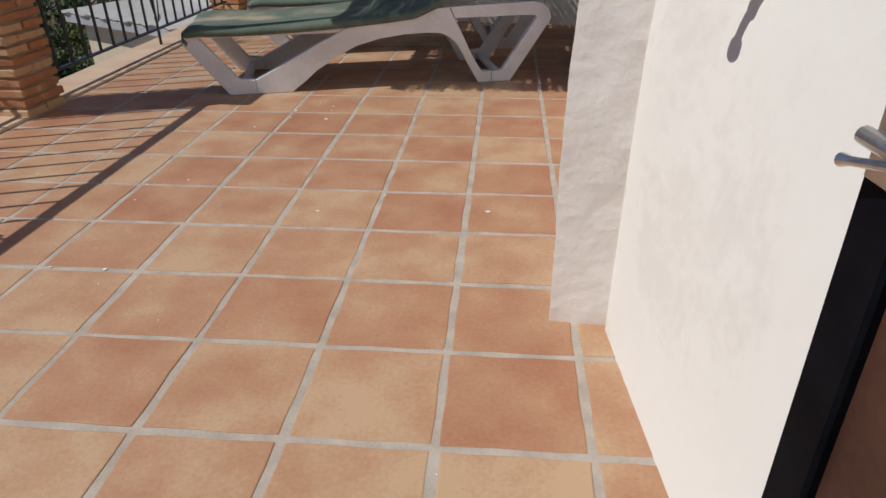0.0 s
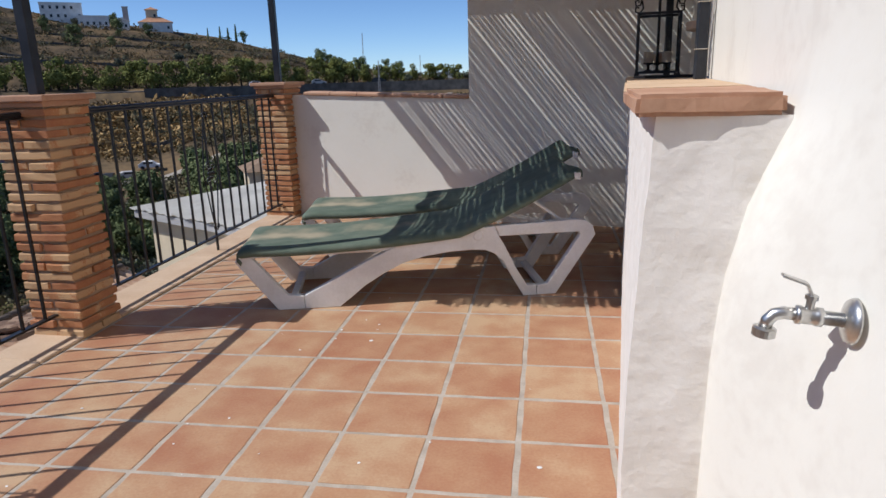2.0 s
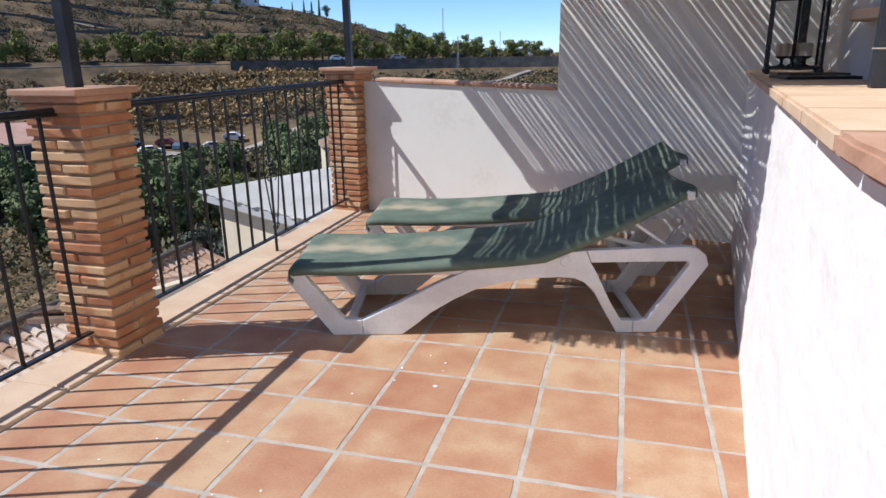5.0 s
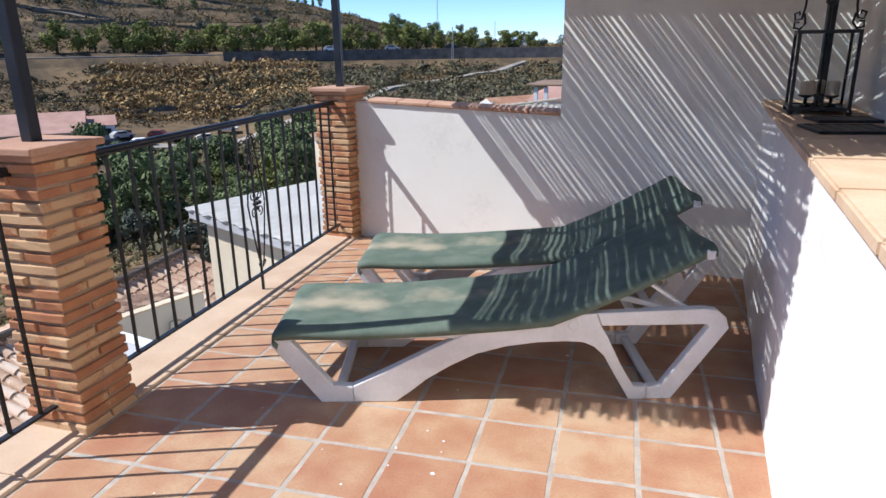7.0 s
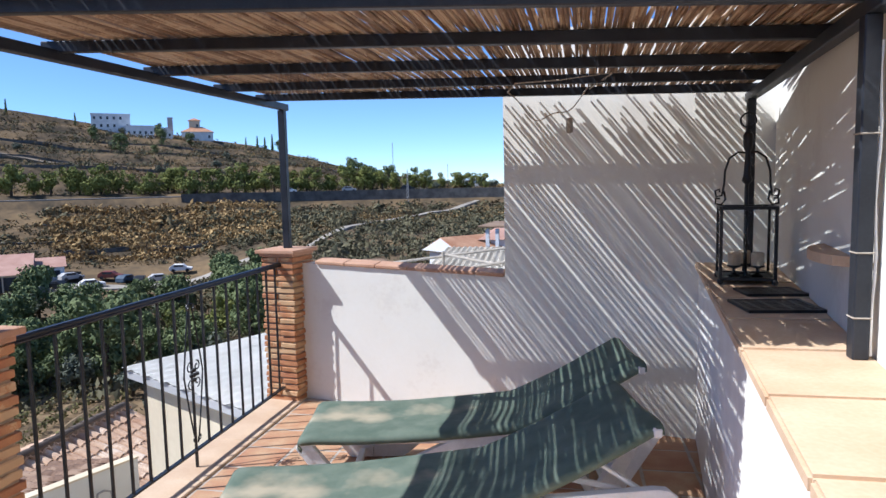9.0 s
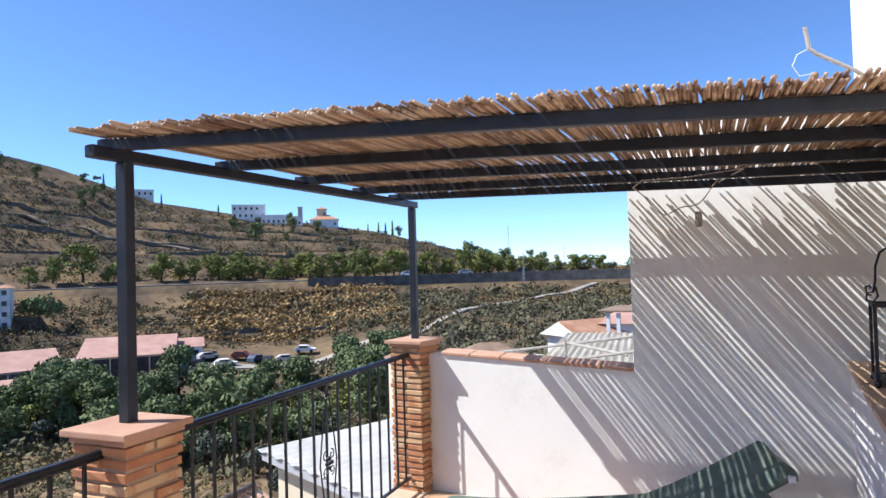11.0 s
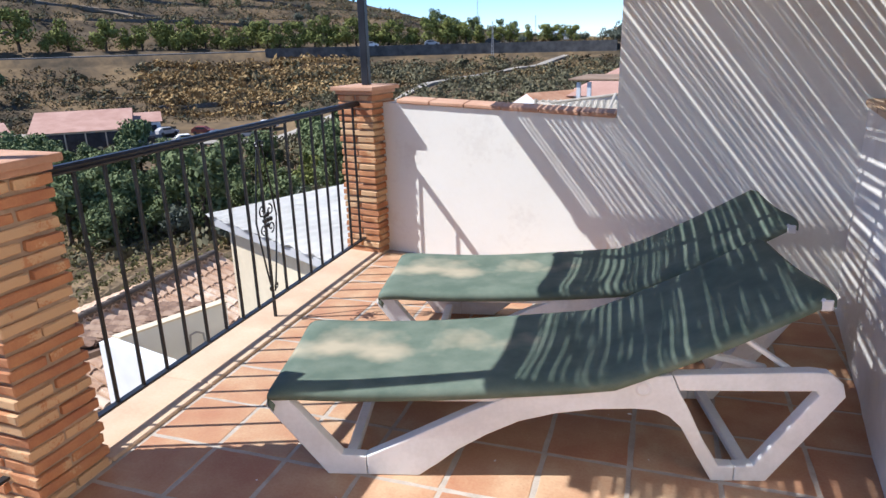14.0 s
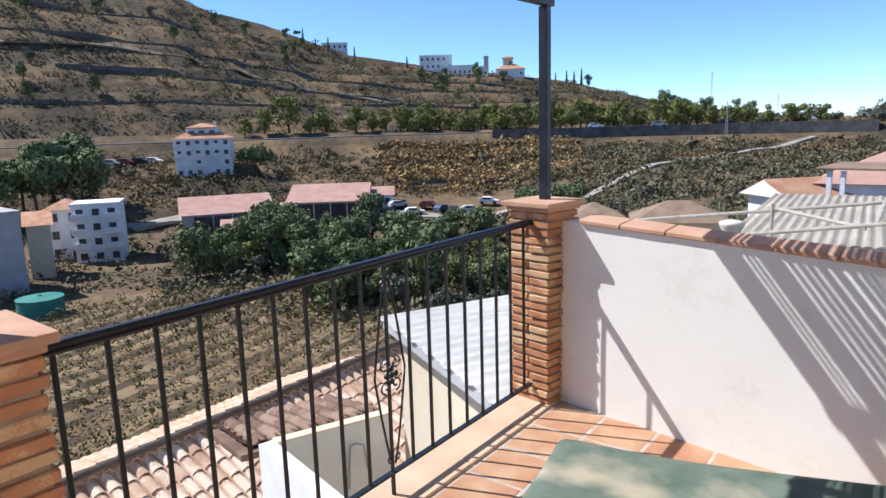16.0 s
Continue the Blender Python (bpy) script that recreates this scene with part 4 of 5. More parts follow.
# dry stone terrace walls, their dark strips also drawing terrace-edge shadow lines, and the upper track
def terrace_wall(az0, az1, r0, r1, h):
    bm = bmesh.new()
    prev = None
    n = int(abs(az1 - az0) / 0.7) + 2
    for i in range(n):
        f = i / (n - 1)
        a, r = az0 + (az1 - az0) * f, r0 + (r1 - r0) * f + 1.5 * noise.noise((az0 + f * 9, r0, 0.5))
        p, q = spot(a, r), spot(a, r + 0.9)
        top = max(p.z, q.z) + h * (0.65 + 0.5 * noise.noise((a * 0.8, r0, 2.0)))
        row = [bm.verts.new(v) for v in ((p.x, p.y, p.z - 2.5), (p.x, p.y, top), (q.x, q.y, top), (q.x, q.y, q.z - 2.5))]
        if prev:
            for k in range(4):
                bm.faces.new((prev[k], prev[(k + 1) % 4], row[(k + 1) % 4], row[k]))
        prev = row
    bmesh.ops.recalc_face_normals(bm, faces=bm.faces)
    tagged(part("wall_terrace", bm, STONE), "dark dry stone terrace wall, also drawing a shadow line on the hillside", "wall", kind="structure")


for a0, a1, r0, r1, h in ((70, 47, 214, 222, 1.3), (66, 40, 238, 244, 1.5), (45, 24, 226, 236, 1.4), (72, 50, 268, 262, 1.6), (52, 30, 262, 272, 1.4), (40, 20, 286, 276, 1.3), (70, 56, 294, 290, 1.4), (38, 18, 208, 214, 1.0), (45, 27, 158, 156, 0.9), (43, 29, 168, 167, 0.9), (41, 30, 150, 149, 0.8)):
    terrace_wall(a0, a1, r0, r1, 0.55 * h)
ribbon("road_upper", EARTH, [(72 - 42 * i / 160, 250 + 8 * math.sin(i * 0.0375)) for i in range(161)], 2.4, 0.25, "narrow earth track across the hillside", "track")

# planted field in the valley
bm = bmesh.new()
grid = []
for i in range(15):
    r = 27 + 54 * i / 14
    grid.append([bm.verts.new(spot(36 + 42 * j / 24, r, 0.12)) for j in range(25)])
for r0, r1 in zip(grid, grid[1:]):
    for a, b, c, d in zip(r0, r0[1:], r1[1:], r1):
        bm.faces.new((a, b, c, d))
bmesh.ops.recalc_face_normals(bm, faces=bm.faces)
tagged(part("field", bm, FIELD), "dry planted field with rows of young vines", "field", kind="structure")

LEAF = [material("leaf_" + n, c, 0.8, 9, 0.8, 0.0, spec=0.15, random_piece=0.5, island=True) for n, c in (("pine", [(0.038, 0.060, 0.022), (0.175, 0.205, 0.088)]), ("street", [(0.056, 0.070, 0.018), (0.215, 0.225, 0.062)]), ("shrub", [(0.058, 0.057, 0.032), (0.155, 0.138, 0.078)]), ("grey", [(0.055, 0.065, 0.045), (0.13, 0.14, 0.10)]))]
TUFT = material("dry_grass", [(0.078, 0.058, 0.033), (0.155, 0.110, 0.056), (0.25, 0.178, 0.085)], 0.06, 0.7, 0.95, 0.0, spec=0.05, random_piece=0.4, island=True)
STRAW = material("straw_grass", [(0.15, 0.10, 0.048), (0.31, 0.205, 0.09), (0.44, 0.30, 0.135)], 0.10, 0.9, 0.95, 0.0, spec=0.05, random_piece=0.4, island=True)
BARK = material("bark", [(0.05, 0.035, 0.025), (0.11, 0.08, 0.055)], 2, 14, 0.95, 0.5)


def leaf_cloud(verts, faces, centre, radii, n, size, rng):
    """Small leaf clumps, as bent quads scattered through a rounded, uneven volume."""
    for _ in range(n):
        d = rng.normal(size=3)
        d /= np.linalg.norm(d)
        rad = rng.uniform(0.45, 1.0) ** 0.5 * (0.80 + 0.35 * rng.random())
        c = np.array(centre) + d * np.array(radii) * rad
        u = rng.normal(size=3)
        u -= d * (u @ d) * 0.7
        u /= np.linalg.norm(u)
        v = np.cross(u, d + 0.6 * rng.normal(size=3))
        v /= np.linalg.norm(v) + 1e-9
        s = size * rng.uniform(0.55, 1.3)
        k = len(verts)
        verts += [tuple(c - u * s), tuple(c + v * s * 0.6), tuple(c + u * s + d * s * 0.25), tuple(c - v * s * 0.6)]
        faces.append((k, k + 1, k + 2, k + 3))


def mesh_of(name, verts, faces, mat):
    me = bpy.data.meshes.new(name)
    me.from_pydata(verts, [], faces)
    me.materials.append(mat)
    return me


def tree_kind(name, trunk_h, crowns, mat, seed, leaves, size, label):
    """A tree with a tapered trunk, limbs and a broken crown of small leaf clumps."""
    rng = np.random.default_rng(seed)
    t = thing(name, pose(0, 0, -50), label, "tree", "trees in the valley and along the road")
    bm = bmesh.new()
    lean = rng.normal(size=2) * 0.2
    tube(bm, [(0, 0, -0.4), (lean[0] * 0.3, lean[1] * 0.3, trunk_h * 0.5), (lean[0], lean[1], trunk_h), (lean[0] * 1.2, lean[1] * 1.2, trunk_h * 1.35)], [0.24, 0.19, 0.13, 0.05], 7)
    for c, _ in crowns[:4]:
        tube(bm, [(lean[0] * 0.7, lean[1] * 0.7, trunk_h * 0.75), ((c[0] + lean[0]) / 2, (c[1] + lean[1]) / 2, (c[2] + trunk_h) / 2), c], [0.10, 0.07, 0.03], 5)
    part("trunk", bm, BARK, t)
    verts, faces = [], []
    for c, r in crowns:
        leaf_cloud(verts, faces, c, r, int(leaves / len(crowns)), size, rng)
    ob = new("crown", mesh_of("crown", verts, faces, mat))
    ob.parent = t
    return t


def crown_set(seed, n, spread, base, height, r):
    rng = np.random.default_rng(seed)
    out = []
    for i in range(n):
        a = rng.uniform(0, 2 * math.pi)
        d = spread * math.sqrt(rng.random())
        h = base + height * rng.random()
        k = r * rng.uniform(0.65, 1.2)
        out.append(((d * math.cos(a), d * math.sin(a), h), (k, k, k * rng.uniform(0.65, 0.95))))
    return out


KINDS = {
    "pine": [tree_kind("pine_tree", 3.2, crown_set(s, 10, 1.7, 1.6, 5.6, 1.45), LEAF[0], s, 1500, 0.27, "dark green pine with a broad ragged crown") for s in (1, 2, 3)],
    "street": [tree_kind("street_tree", 2.3, crown_set(s, 9, 1.5, 1.2, 3.6, 1.35), LEAF[1], s, 1100, 0.25, "yellow-green roadside tree with a rounded broken crown") for s in (4, 5, 6)],
    "cypress": [tree_kind("cypress_tree", 2.0, [((0, 0, 1.2 + 1.1 * i), (0.95 - 0.12 * i, 0.95 - 0.12 * i, 1.2)) for i in range(7)], LEAF[0], 7, 600, 0.34, "tall narrow dark cypress")],
    "grey": [tree_kind("olive_tree", 1.6, crown_set(s, 7, 1.4, 1.5, 1.9, 1.1), LEAF[3], s, 900, 0.21, "grey-green olive tree with a loose crown") for s in (8, 9)],
    "umbrella": [tree_kind("umbrella_pine", 5.0, crown_set(10, 14, 3.9, 4.6, 2.4, 1.7), LEAF[0], 10, 2600, 0.36, "wide flat-topped green pine")],
}
used = set()


def plant(kind, az, r, scale, seed):
    rnd = random.Random(seed)
    base = KINDS[kind][rnd.randrange(len(KINDS[kind]))]
    p = spot(az, r, -0.1)
    m = pose(p.x, p.y, p.z, 0, 0, rnd.uniform(0, 360))
    if base.name in used:
        ob = copy_thing(base, m)
    else:
        used.add(base.name)
        base.matrix_basis = m
        ob = base
    s = scale * rnd.uniform(0.85, 1.2)
    ob.scale = (s * rnd.uniform(0.9, 1.15), s, s * rnd.uniform(0.9, 1.15))
    return ob


rnd = random.Random(5)
k = 0
# roadside row above the retaining wall
for i in range(40):
    k += 1
    plant("street", 7.5 + 33 * i / 39 + rnd.uniform(-.3, .3), 194 + rnd.uniform(-1, 4), 0.85 + 0.45 * min(1, i / 25), k)
for az, r, s in ((44, 196, 1.3), (46.5, 199, 1.5), (49.5, 195, 1.6), (51.5, 194, 1.2), (47.8, 193, 1.1), (53, 192, 0.9), (41.5, 197, 1.2), (42.6, 199, 1.0)):
    k += 1
    plant("street", az, r, s, k)
# dark belt in the valley
for i in range(150):
    k += 1
    az = rnd.uniform(25, 58)
    r = rnd.uniform(84, 106) if az > 49 else rnd.uniform(62, 106)
    plant("pine" if rnd.random() < 0.68 else ("grey" if rnd.random() < 0.7 else "street"), az, r, rnd.uniform(0.42, 0.92), k)
for az, r, s in ((33, 56, 0.8), (35, 52, 0.8), (37, 60, 0.9), (31, 62, 0.9), (39, 66, 0.8), (29.5, 52, 0.7)):
    k += 1
    plant("grey", az, r, s, k)
# umbrella pines; the last two, small on the crest, stand in for palm-like trees
for az, r, s in ((69, 143, 1.5), (67, 147, 1.55), (70.8, 141, 1.5), (65.2, 144, 1.35), (68.1, 137, 1.4), (66.2, 138, 1.2), (52.4, 161, 1.0), (49.2, 329, 0.34), (48.4, 329, 0.38)):
    k += 1
    plant("umbrella", az, r, s, k)
for az in (25.2, 25.8, 26.4, 27.3, 34.0, 43.9, 39.6, 46.0, 47.0, 48.0):
    k += 1
    plant("cypress", az, 322, rnd.uniform(0.45, 0.75), k)
for i in range(52):
    k += 1
    plant("pine" if i % 3 else "grey", rnd.uniform(12, 70), rnd.uniform(205, 320), rnd.uniform(0.6, 1.0), k)
for i in range(12):
    k += 1
    plant("grey", rnd.uniform(3, 12), rnd.uniform(188, 240), rnd.uniform(0.6, 1.0), k)
for kind in KINDS.values():
    for base in kind:
        if base.name not in used:
            k += 1
            plant([n for n, v in KINDS.items() if base in v][0], 45, 205, 0.8, k)


def scatter(name, seed, n, az0, az1, r0, r1, size, mat, label, category, leaves=12, keep=0.0, leaf=0.3, band=0.0):
    """Uncounted low plants over a stretch of the slope."""
    rng = np.random.default_rng(seed)
    verts, faces = [], []
    done = 0
    while done < n:
        az = rng.uniform(az0, az1)
        r = math.sqrt(rng.uniform(r0 * r0, r1 * r1))
        if band:
            r = round(r / band) * band + 0.22 * band * rng.normal() + 1.2 * math.sin(az * 0.5)
        p = spot(az, r)
        if noise.noise((p.x * 0.035, p.y * 0.035, seed * 1.3)) < keep * rng.uniform(-1, 1) + (keep - 0.3):
            done += 0.2
            continue
        if 8 < az < 29 and abs(r - (92 + 86 * ((29 - az) / 21) ** 0.9)) < 4.5 or 26 < az < 62 and abs(r - 132) < 8:
            continue
        s = size * rng.lognormal(0, 0.35)
        leaf_cloud(verts, faces, (p.x, p.y, p.z + 0.35 * s), (s, s, 0.62 * s), leaves, leaf * s, rng)
        done += 1
    ob = new(name, mesh_of(name, verts, faces, mat))
    return tagged(ob, label, category, kind="stuff")


scatter("hill_grass", 27, 5200, -4, 80, 196, 326, 0.95, TUFT, "brown dry grass tufts over the upper hillside", "dry grass", 11, 0.0)
scatter("bank_straw", 29, 3400, 25, 42, 146, 178, 0.8, STRAW, "ochre straw grass on the old terraces below the road", "dry grass", 12, 0.05, band=4.2)
scatter("bank_grass", 28, 2600, 4, 72, 134, 177, 0.8, TUFT, "ochre dry grass on the bank below the road", "dry grass", 11, 0.0)
scatter("hill_scrub", 21, 3200, -4, 80, 196, 326, 1.2, LEAF[2], "dark dry scrub dotted over the upper hillside", "scrub", 30, 0.1, 0.2)
scatter("bank_scrub", 22, 900, 4, 72, 134, 177, 0.85, LEAF[2], "brown-green scrub on the bank below the road", "scrub", 26, 0.22)
scatter("knoll_scrub", 23, 2000, 2, 31, 66, 175, 0.95, LEAF[2], "dense grey-green scrub on the knoll", "scrub", 44, 0.0, 0.2)
scatter("valley_scrub", 24, 700, 24, 60, 60, 128, 1.2, LEAF[2], "dark scrub in the valley bottom", "scrub", 36, 0.0, 0.2)
scatter("valley_scrub", 25, 260, 58, 80, 84, 150, 1.1, LEAF[2], "dark scrub between the valley houses", "scrub", 30, 0.0, 0.2)

# rows of young vines
rng = np.random.default_rng(31)
VINE = material("vine_leaf", [(0.065, 0.068, 0.026), (0.185, 0.165, 0.066)], 0.8, 9, 0.85, 0.0, spec=0.1, random_piece=0.5, island=True)
RIDGE = material("ridged_soil", [(0.14, 0.10, 0.058), (0.24, 0.175, 0.105)], 0.5, 4, 0.95, 0.4, spec=0.1, bump_dist=0.05)
verts, faces = [], []
for row in range(27):
    for j in range(105):
        x = -14 - row * 2.6 - 0.133 * j + rng.normal() * 0.07
        y = 6 + j * 0.6 + rng.normal() * 0.10
        az, r = math.degrees(math.atan2(-x, y)), math.hypot(x, y)
        if not (37 < az < 77 and 27.5 < r < 79) or rng.random() < 0.12:
            continue
        s = rng.uniform(0.36, 0.62)
        leaf_cloud(verts, faces, (x, y, land(x, y) + 0.15 + s * 0.8), (s * 0.75, s * 0.75, s), 26, s * 0.25, rng)
ob = new("vine_rows", mesh_of("vine_rows", verts, faces, VINE))
tagged(ob, "rows of young green vines on dry soil", "vines", kind="stuff")
# the earth banked up between the vine rows
verts, faces = [], []
for row in range(27):
    last = None
    for j in range(0, 105, 2):
        x, y = -12.7 - row * 2.6 - 0.133 * j + 0.35 * noise.noise((row * 3.1, j * 0.11, 5.0)), 6 + j * 0.6
        az, r = math.degrees(math.atan2(-x, y)), math.hypot(x, y)
        if not (37 < az < 77 and 28 < r < 79):
            last = None
            continue
        z, h = land(x, y) + 0.1, 0.28 + 0.2 * noise.noise((row * 1.7, j * 0.3, 2.0))
        k = len(verts)
        verts += [(x - 0.55, y, z), (x, y, z + h), (x + 0.5, y, z)]
        if last is not None:
            faces += [(last, last + 1, k + 1, k), (last + 1, last + 2, k + 2, k + 1)]
        last = k
ob = new("soil_ridges", mesh_of("soil_ridges", verts, faces, RIDGE))
tagged(ob, "low banks of dry earth between the vine rows", "soil", kind="stuff")


# ---- buildings ----
HOUSE_WHITE = material("house_white", [(0.66, 0.65, 0.62), (0.80, 0.79, 0.77)], 0.6, 6, 0.9, 0.1)
CREAM = material("cream_render", [(0.60, 0.50, 0.35), (0.70, 0.60, 0.43)], 1.2, 14, 0.9, 0.25)
GREY_WALL = material("grey_render", [(0.36, 0.35, 0.34), (0.45, 0.44, 0.43)], 0.6, 6, 0.9, 0.15)
RED_ROOF = material("red_sheet_roof", [(0.36, 0.20, 0.148), (0.46, 0.28, 0.215)], 0.5, 7, 0.8, 0.2)
TILE_ROOF = material("clay_roof", [(0.36, 0.17, 0.09), (0.52, 0.30, 0.18)], 1.0, 12, 0.9, 0.4)
BROWN_ROOF = material("brown_roof", [(0.20, 0.13, 0.085), (0.29, 0.20, 0.13)], 1.0, 10, 0.9, 0.4)
SHEET = material("pale_corrugated_sheet", [(0.72, 0.70, 0.65), (0.83, 0.81, 0.76)], 1.2, 20, 0.9, 0.15, spec=0.1)
TAN_SHEET = material("tan_corrugated_sheet", [(0.56, 0.50, 0.40), (0.68, 0.62, 0.52)], 1.2, 20, 0.8, 0.2)
DARK_GLASS = material("dark_window", [(0.02, 0.025, 0.032), (0.05, 0.055, 0.065)], 1.0, 8, 0.25, 0.0, spec=0.5)
GREEN_TANK = material("green_tank", [(0.03, 0.16, 0.13), (0.06, 0.24, 0.19)], 0.6, 6, 0.7, 0.1)


def building(name, az, r, w, d, h, storeys, bays, roof, wall, label, turn=0.0, drop=0.0, category="house", roof_mat=None, lift=0.0, balconies=False):
    """A house that faces the terrace: body, roof, and each window with its frame and pane."""
    p = spot(az, r)
    b = thing(name, pose(p.x, p.y, p.z - 0.3 + lift, 0, 0, az + turn), label, category)
    part("wall", boxed((-w / 2, 0, -2 - drop), (w / 2, d, h)), wall, b)
    roof_mat = roof_mat or TILE_ROOF
    if roof == "flat":
        part("roof", boxed((-w / 2 - 0.15, -0.15, h), (w / 2 + 0.15, d + 0.15, h + 0.35)), wall, b)
    else:
        o = 0.4
        bm = bmesh.new()
        base = [bm.verts.new(v) for v in ((-w / 2 - o, -o, h), (w / 2 + o, -o, h), (w / 2 + o, d + o, h), (-w / 2 - o, d + o, h))]
        rise = (0.13 if h > 9 else 0.28) * min(w, d)
        if roof == "hip":
            e = min(w, d) / 2
            if w >= d:
                tips = [bm.verts.new(v) for v in ((-w / 2 + e, d / 2, h + rise), (w / 2 - e, d / 2, h + rise))]
                quads = [(base[0], base[1], tips[1], tips[0]), (base[2], base[3], tips[0], tips[1]), (base[1], base[2], tips[1]), (base[3], base[0], tips[0])]
            else:
                tips = [bm.verts.new(v) for v in ((0, e, h + rise), (0, d - e, h + rise))]
                quads = [(base[1], base[2], tips[1], tips[0]), (base[3], base[0], tips[0], tips[1]), (base[0], base[1], tips[0]), (base[2], base[3], tips[1])]
        elif roof == "shed":
            tips = [bm.verts.new(v) for v in ((-w / 2 - o, d + o, h + 0.26 * d), (w / 2 + o, d + o, h + 0.26 * d))]
            quads = [(base[0], base[1], tips[1], tips[0]), (base[2], base[3], tips[0], tips[1]), (base[1], base[2], tips[1]), (base[3], base[0], tips[0])]
        else:
            tips = [bm.verts.new(v) for v in ((0, -o, h + rise), (0, d + o, h + rise))]
            quads = [(base[1], base[2], tips[1], tips[0]), (base[3], base[0], tips[0], tips[1]), (base[0], base[1], tips[0]), (base[2], base[3], tips[1])]
        for q in quads:
            bm.faces.new(q)
        bm.faces.new(base[::-1])
        bmesh.ops.recalc_face_normals(bm, faces=bm.faces)
        part("roof", bm, roof_mat, b)
        if roof == "gable":
            bm = bmesh.new()
            profile(bm, [(-w / 2 - 0.3, h + 0.02), (w / 2 + 0.3, h + 0.02), (0, h + rise * 0.93)], -0.46, -0.41)
            part("gable_wall", bm, wall, b)
    if name == "shed" and not storeys:
        # no real opening: a flat dark panel paints the shade inside the front
        part("shade_panel", boxed((-w * 0.38, -0.03, 0.2), (w * 0.45, 0.02, h - 0.35)), DARK_GLASS, b, "dark panel painting the shade inside the shed's open front")
        for k in range(5):
            part("post", boxed((-w * 0.38 + w * 0.83 * k / 4 - 0.1, -0.25, -0.5), (-w * 0.38 + w * 0.83 * k / 4 + 0.1, -0.05, h)), wall, b)
    sh = h / max(1, storeys)
    rng = random.Random(int(az * 10) + int(r))
    for s in range(storeys):
        for k in range(bays):
            x = -w / 2 + w * (k + 0.5) / bays
            if rng.random() < 0.1:
                continue
            ww, wh = min(0.9, w / bays * 0.5), min(1.2, sh * 0.45)
            z = s * sh + sh * 0.35
            win = part("window", boxed((x - ww / 2 - 0.08, -0.05, z - 0.08), (x + ww / 2 + 0.08, 0.02, z + wh + 0.08)), wall, b)
            part("pane", boxed((x - ww / 2, -0.07, z), (x + ww / 2, -0.052, z + wh)), DARK_GLASS, win, "dark window pane")
            if balconies and s and k % 2 == 0:
                bal = part("balcony", boxed((x - 1.1, -0.9, z - 0.5), (x + 1.1, 0.0, z - 0.35)), wall, b)
                part("balcony_front", boxed((x - 1.1, -0.9, z - 0.35), (x + 1.1, -0.82, z + 0.35)), wall, bal)
    return b


flats = building("apartment_house", 56.3, 163, 12.2, 10, 8.8, 4, 6, "hip", HOUSE_WHITE, "white four-storey hillside house with balconies and a clay roof", -6, 3, roof_mat=TILE_ROOF, balconies=True)
part("top_storey", boxed((-3.6, 2.2, 8.8), (3.6, 8.4, 11.2)), HOUSE_WHITE, flats, "set-back white top storey")
bm = bmesh.new()
lathe(bm, [(5.1, 11.2), (5.1, 11.35), (0.9, 12.3), (0.3, 12.32)], pose(0, 5.3, 0, 0, 0, 45), 4)
part("top_roof", bm, TILE_ROOF, flats)
part("chimney", boxed((2.2, 6.0, 11.2), (2.9, 6.7, 12.8)), HOUSE_WHITE, flats)
for k in range(3):
    part("top_window", boxed((-2.9 + 2.2 * k, 2.13, 9.3), (-1.7 + 2.2 * k, 2.21, 10.6)), DARK_GLASS, flats)
building("apartment_house", 64.2, 104, 6.0, 6, 8.2, 4, 3, "flat", HOUSE_WHITE, "white stepped apartment house with balconies in the valley", -8, 2, balconies=True)
building("house", 66.4, 108, 4.6, 6, 7.6, 3, 2, "hip", HOUSE_WHITE, "white house with a clay hipped roof in the valley", -8, 2)
building("block_house", 71.8, 88, 9.0, 8, 9.4, 0, 0, "flat", GREY_WALL, "tall blank grey house wall in the valley", 14, 2)
building("house", 68.0, 96, 2.6, 5, 7.0, 0, 0, "shed", CREAM, "narrow tan house beside the grey wall", 0, 2)
building("shed", 54.6, 122, 15.5, 9, 3.7, 0, 0, "shed", GREY_WALL, "long open shed with a faded red sheet roof", 4, 1, "shed", RED_ROOF)
building("shed", 46.6, 128, 15, 10, 3.9, 0, 0, "shed", CREAM, "low workshop with a faded red sheet roof", -6, 1, "shed", RED_ROOF)
building("shed", 53.0, 101, 7.5, 5, 3.2, 0, 0, "shed", HOUSE_WHITE, "small white shed with a pink sheet roof", 0, 1, "shed", RED_ROOF)
building("shed", 42.0, 134, 4.5, 5, 2.8, 1, 2, "shed", HOUSE_WHITE, "little white hut with a red roof by the track", 0, 1, "shed", RED_ROOF)
building("hill_villa", 37.2, 318, 15, 9, 6.5, 2, 6, "flat", HOUSE_WHITE, "white villa on the hill crest", 0, 4, lift=1.0)
building("hill_villa", 35.2, 312, 11, 9, 5.0, 1, 5, "flat", HOUSE_WHITE, "low white villa on the hill crest", 0, 4, lift=0.0)
building("hill_villa", 33.3, 318, 5, 6, 4.0, 1, 2, "gable", HOUSE_WHITE, "small white house on the hill crest", 0, 4)
building("chapel", 31.0, 316, 13, 9, 4.2, 1, 4, "hip", HOUSE_WHITE, "white chapel with a clay roof on the crest", 0, 4, "chapel")
building("chapel_tower", 31.2, 320, 4.6, 4.6, 9.0, 2, 2, "hip", CREAM, "octagon-like cream tower of the chapel", 0, 4, "tower")
building("water_tower", 33.0, 322, 2.2, 2.2, 9.5, 1, 1, "flat", GREY_WALL, "slim square tower on the crest", 0, 4, "tower")
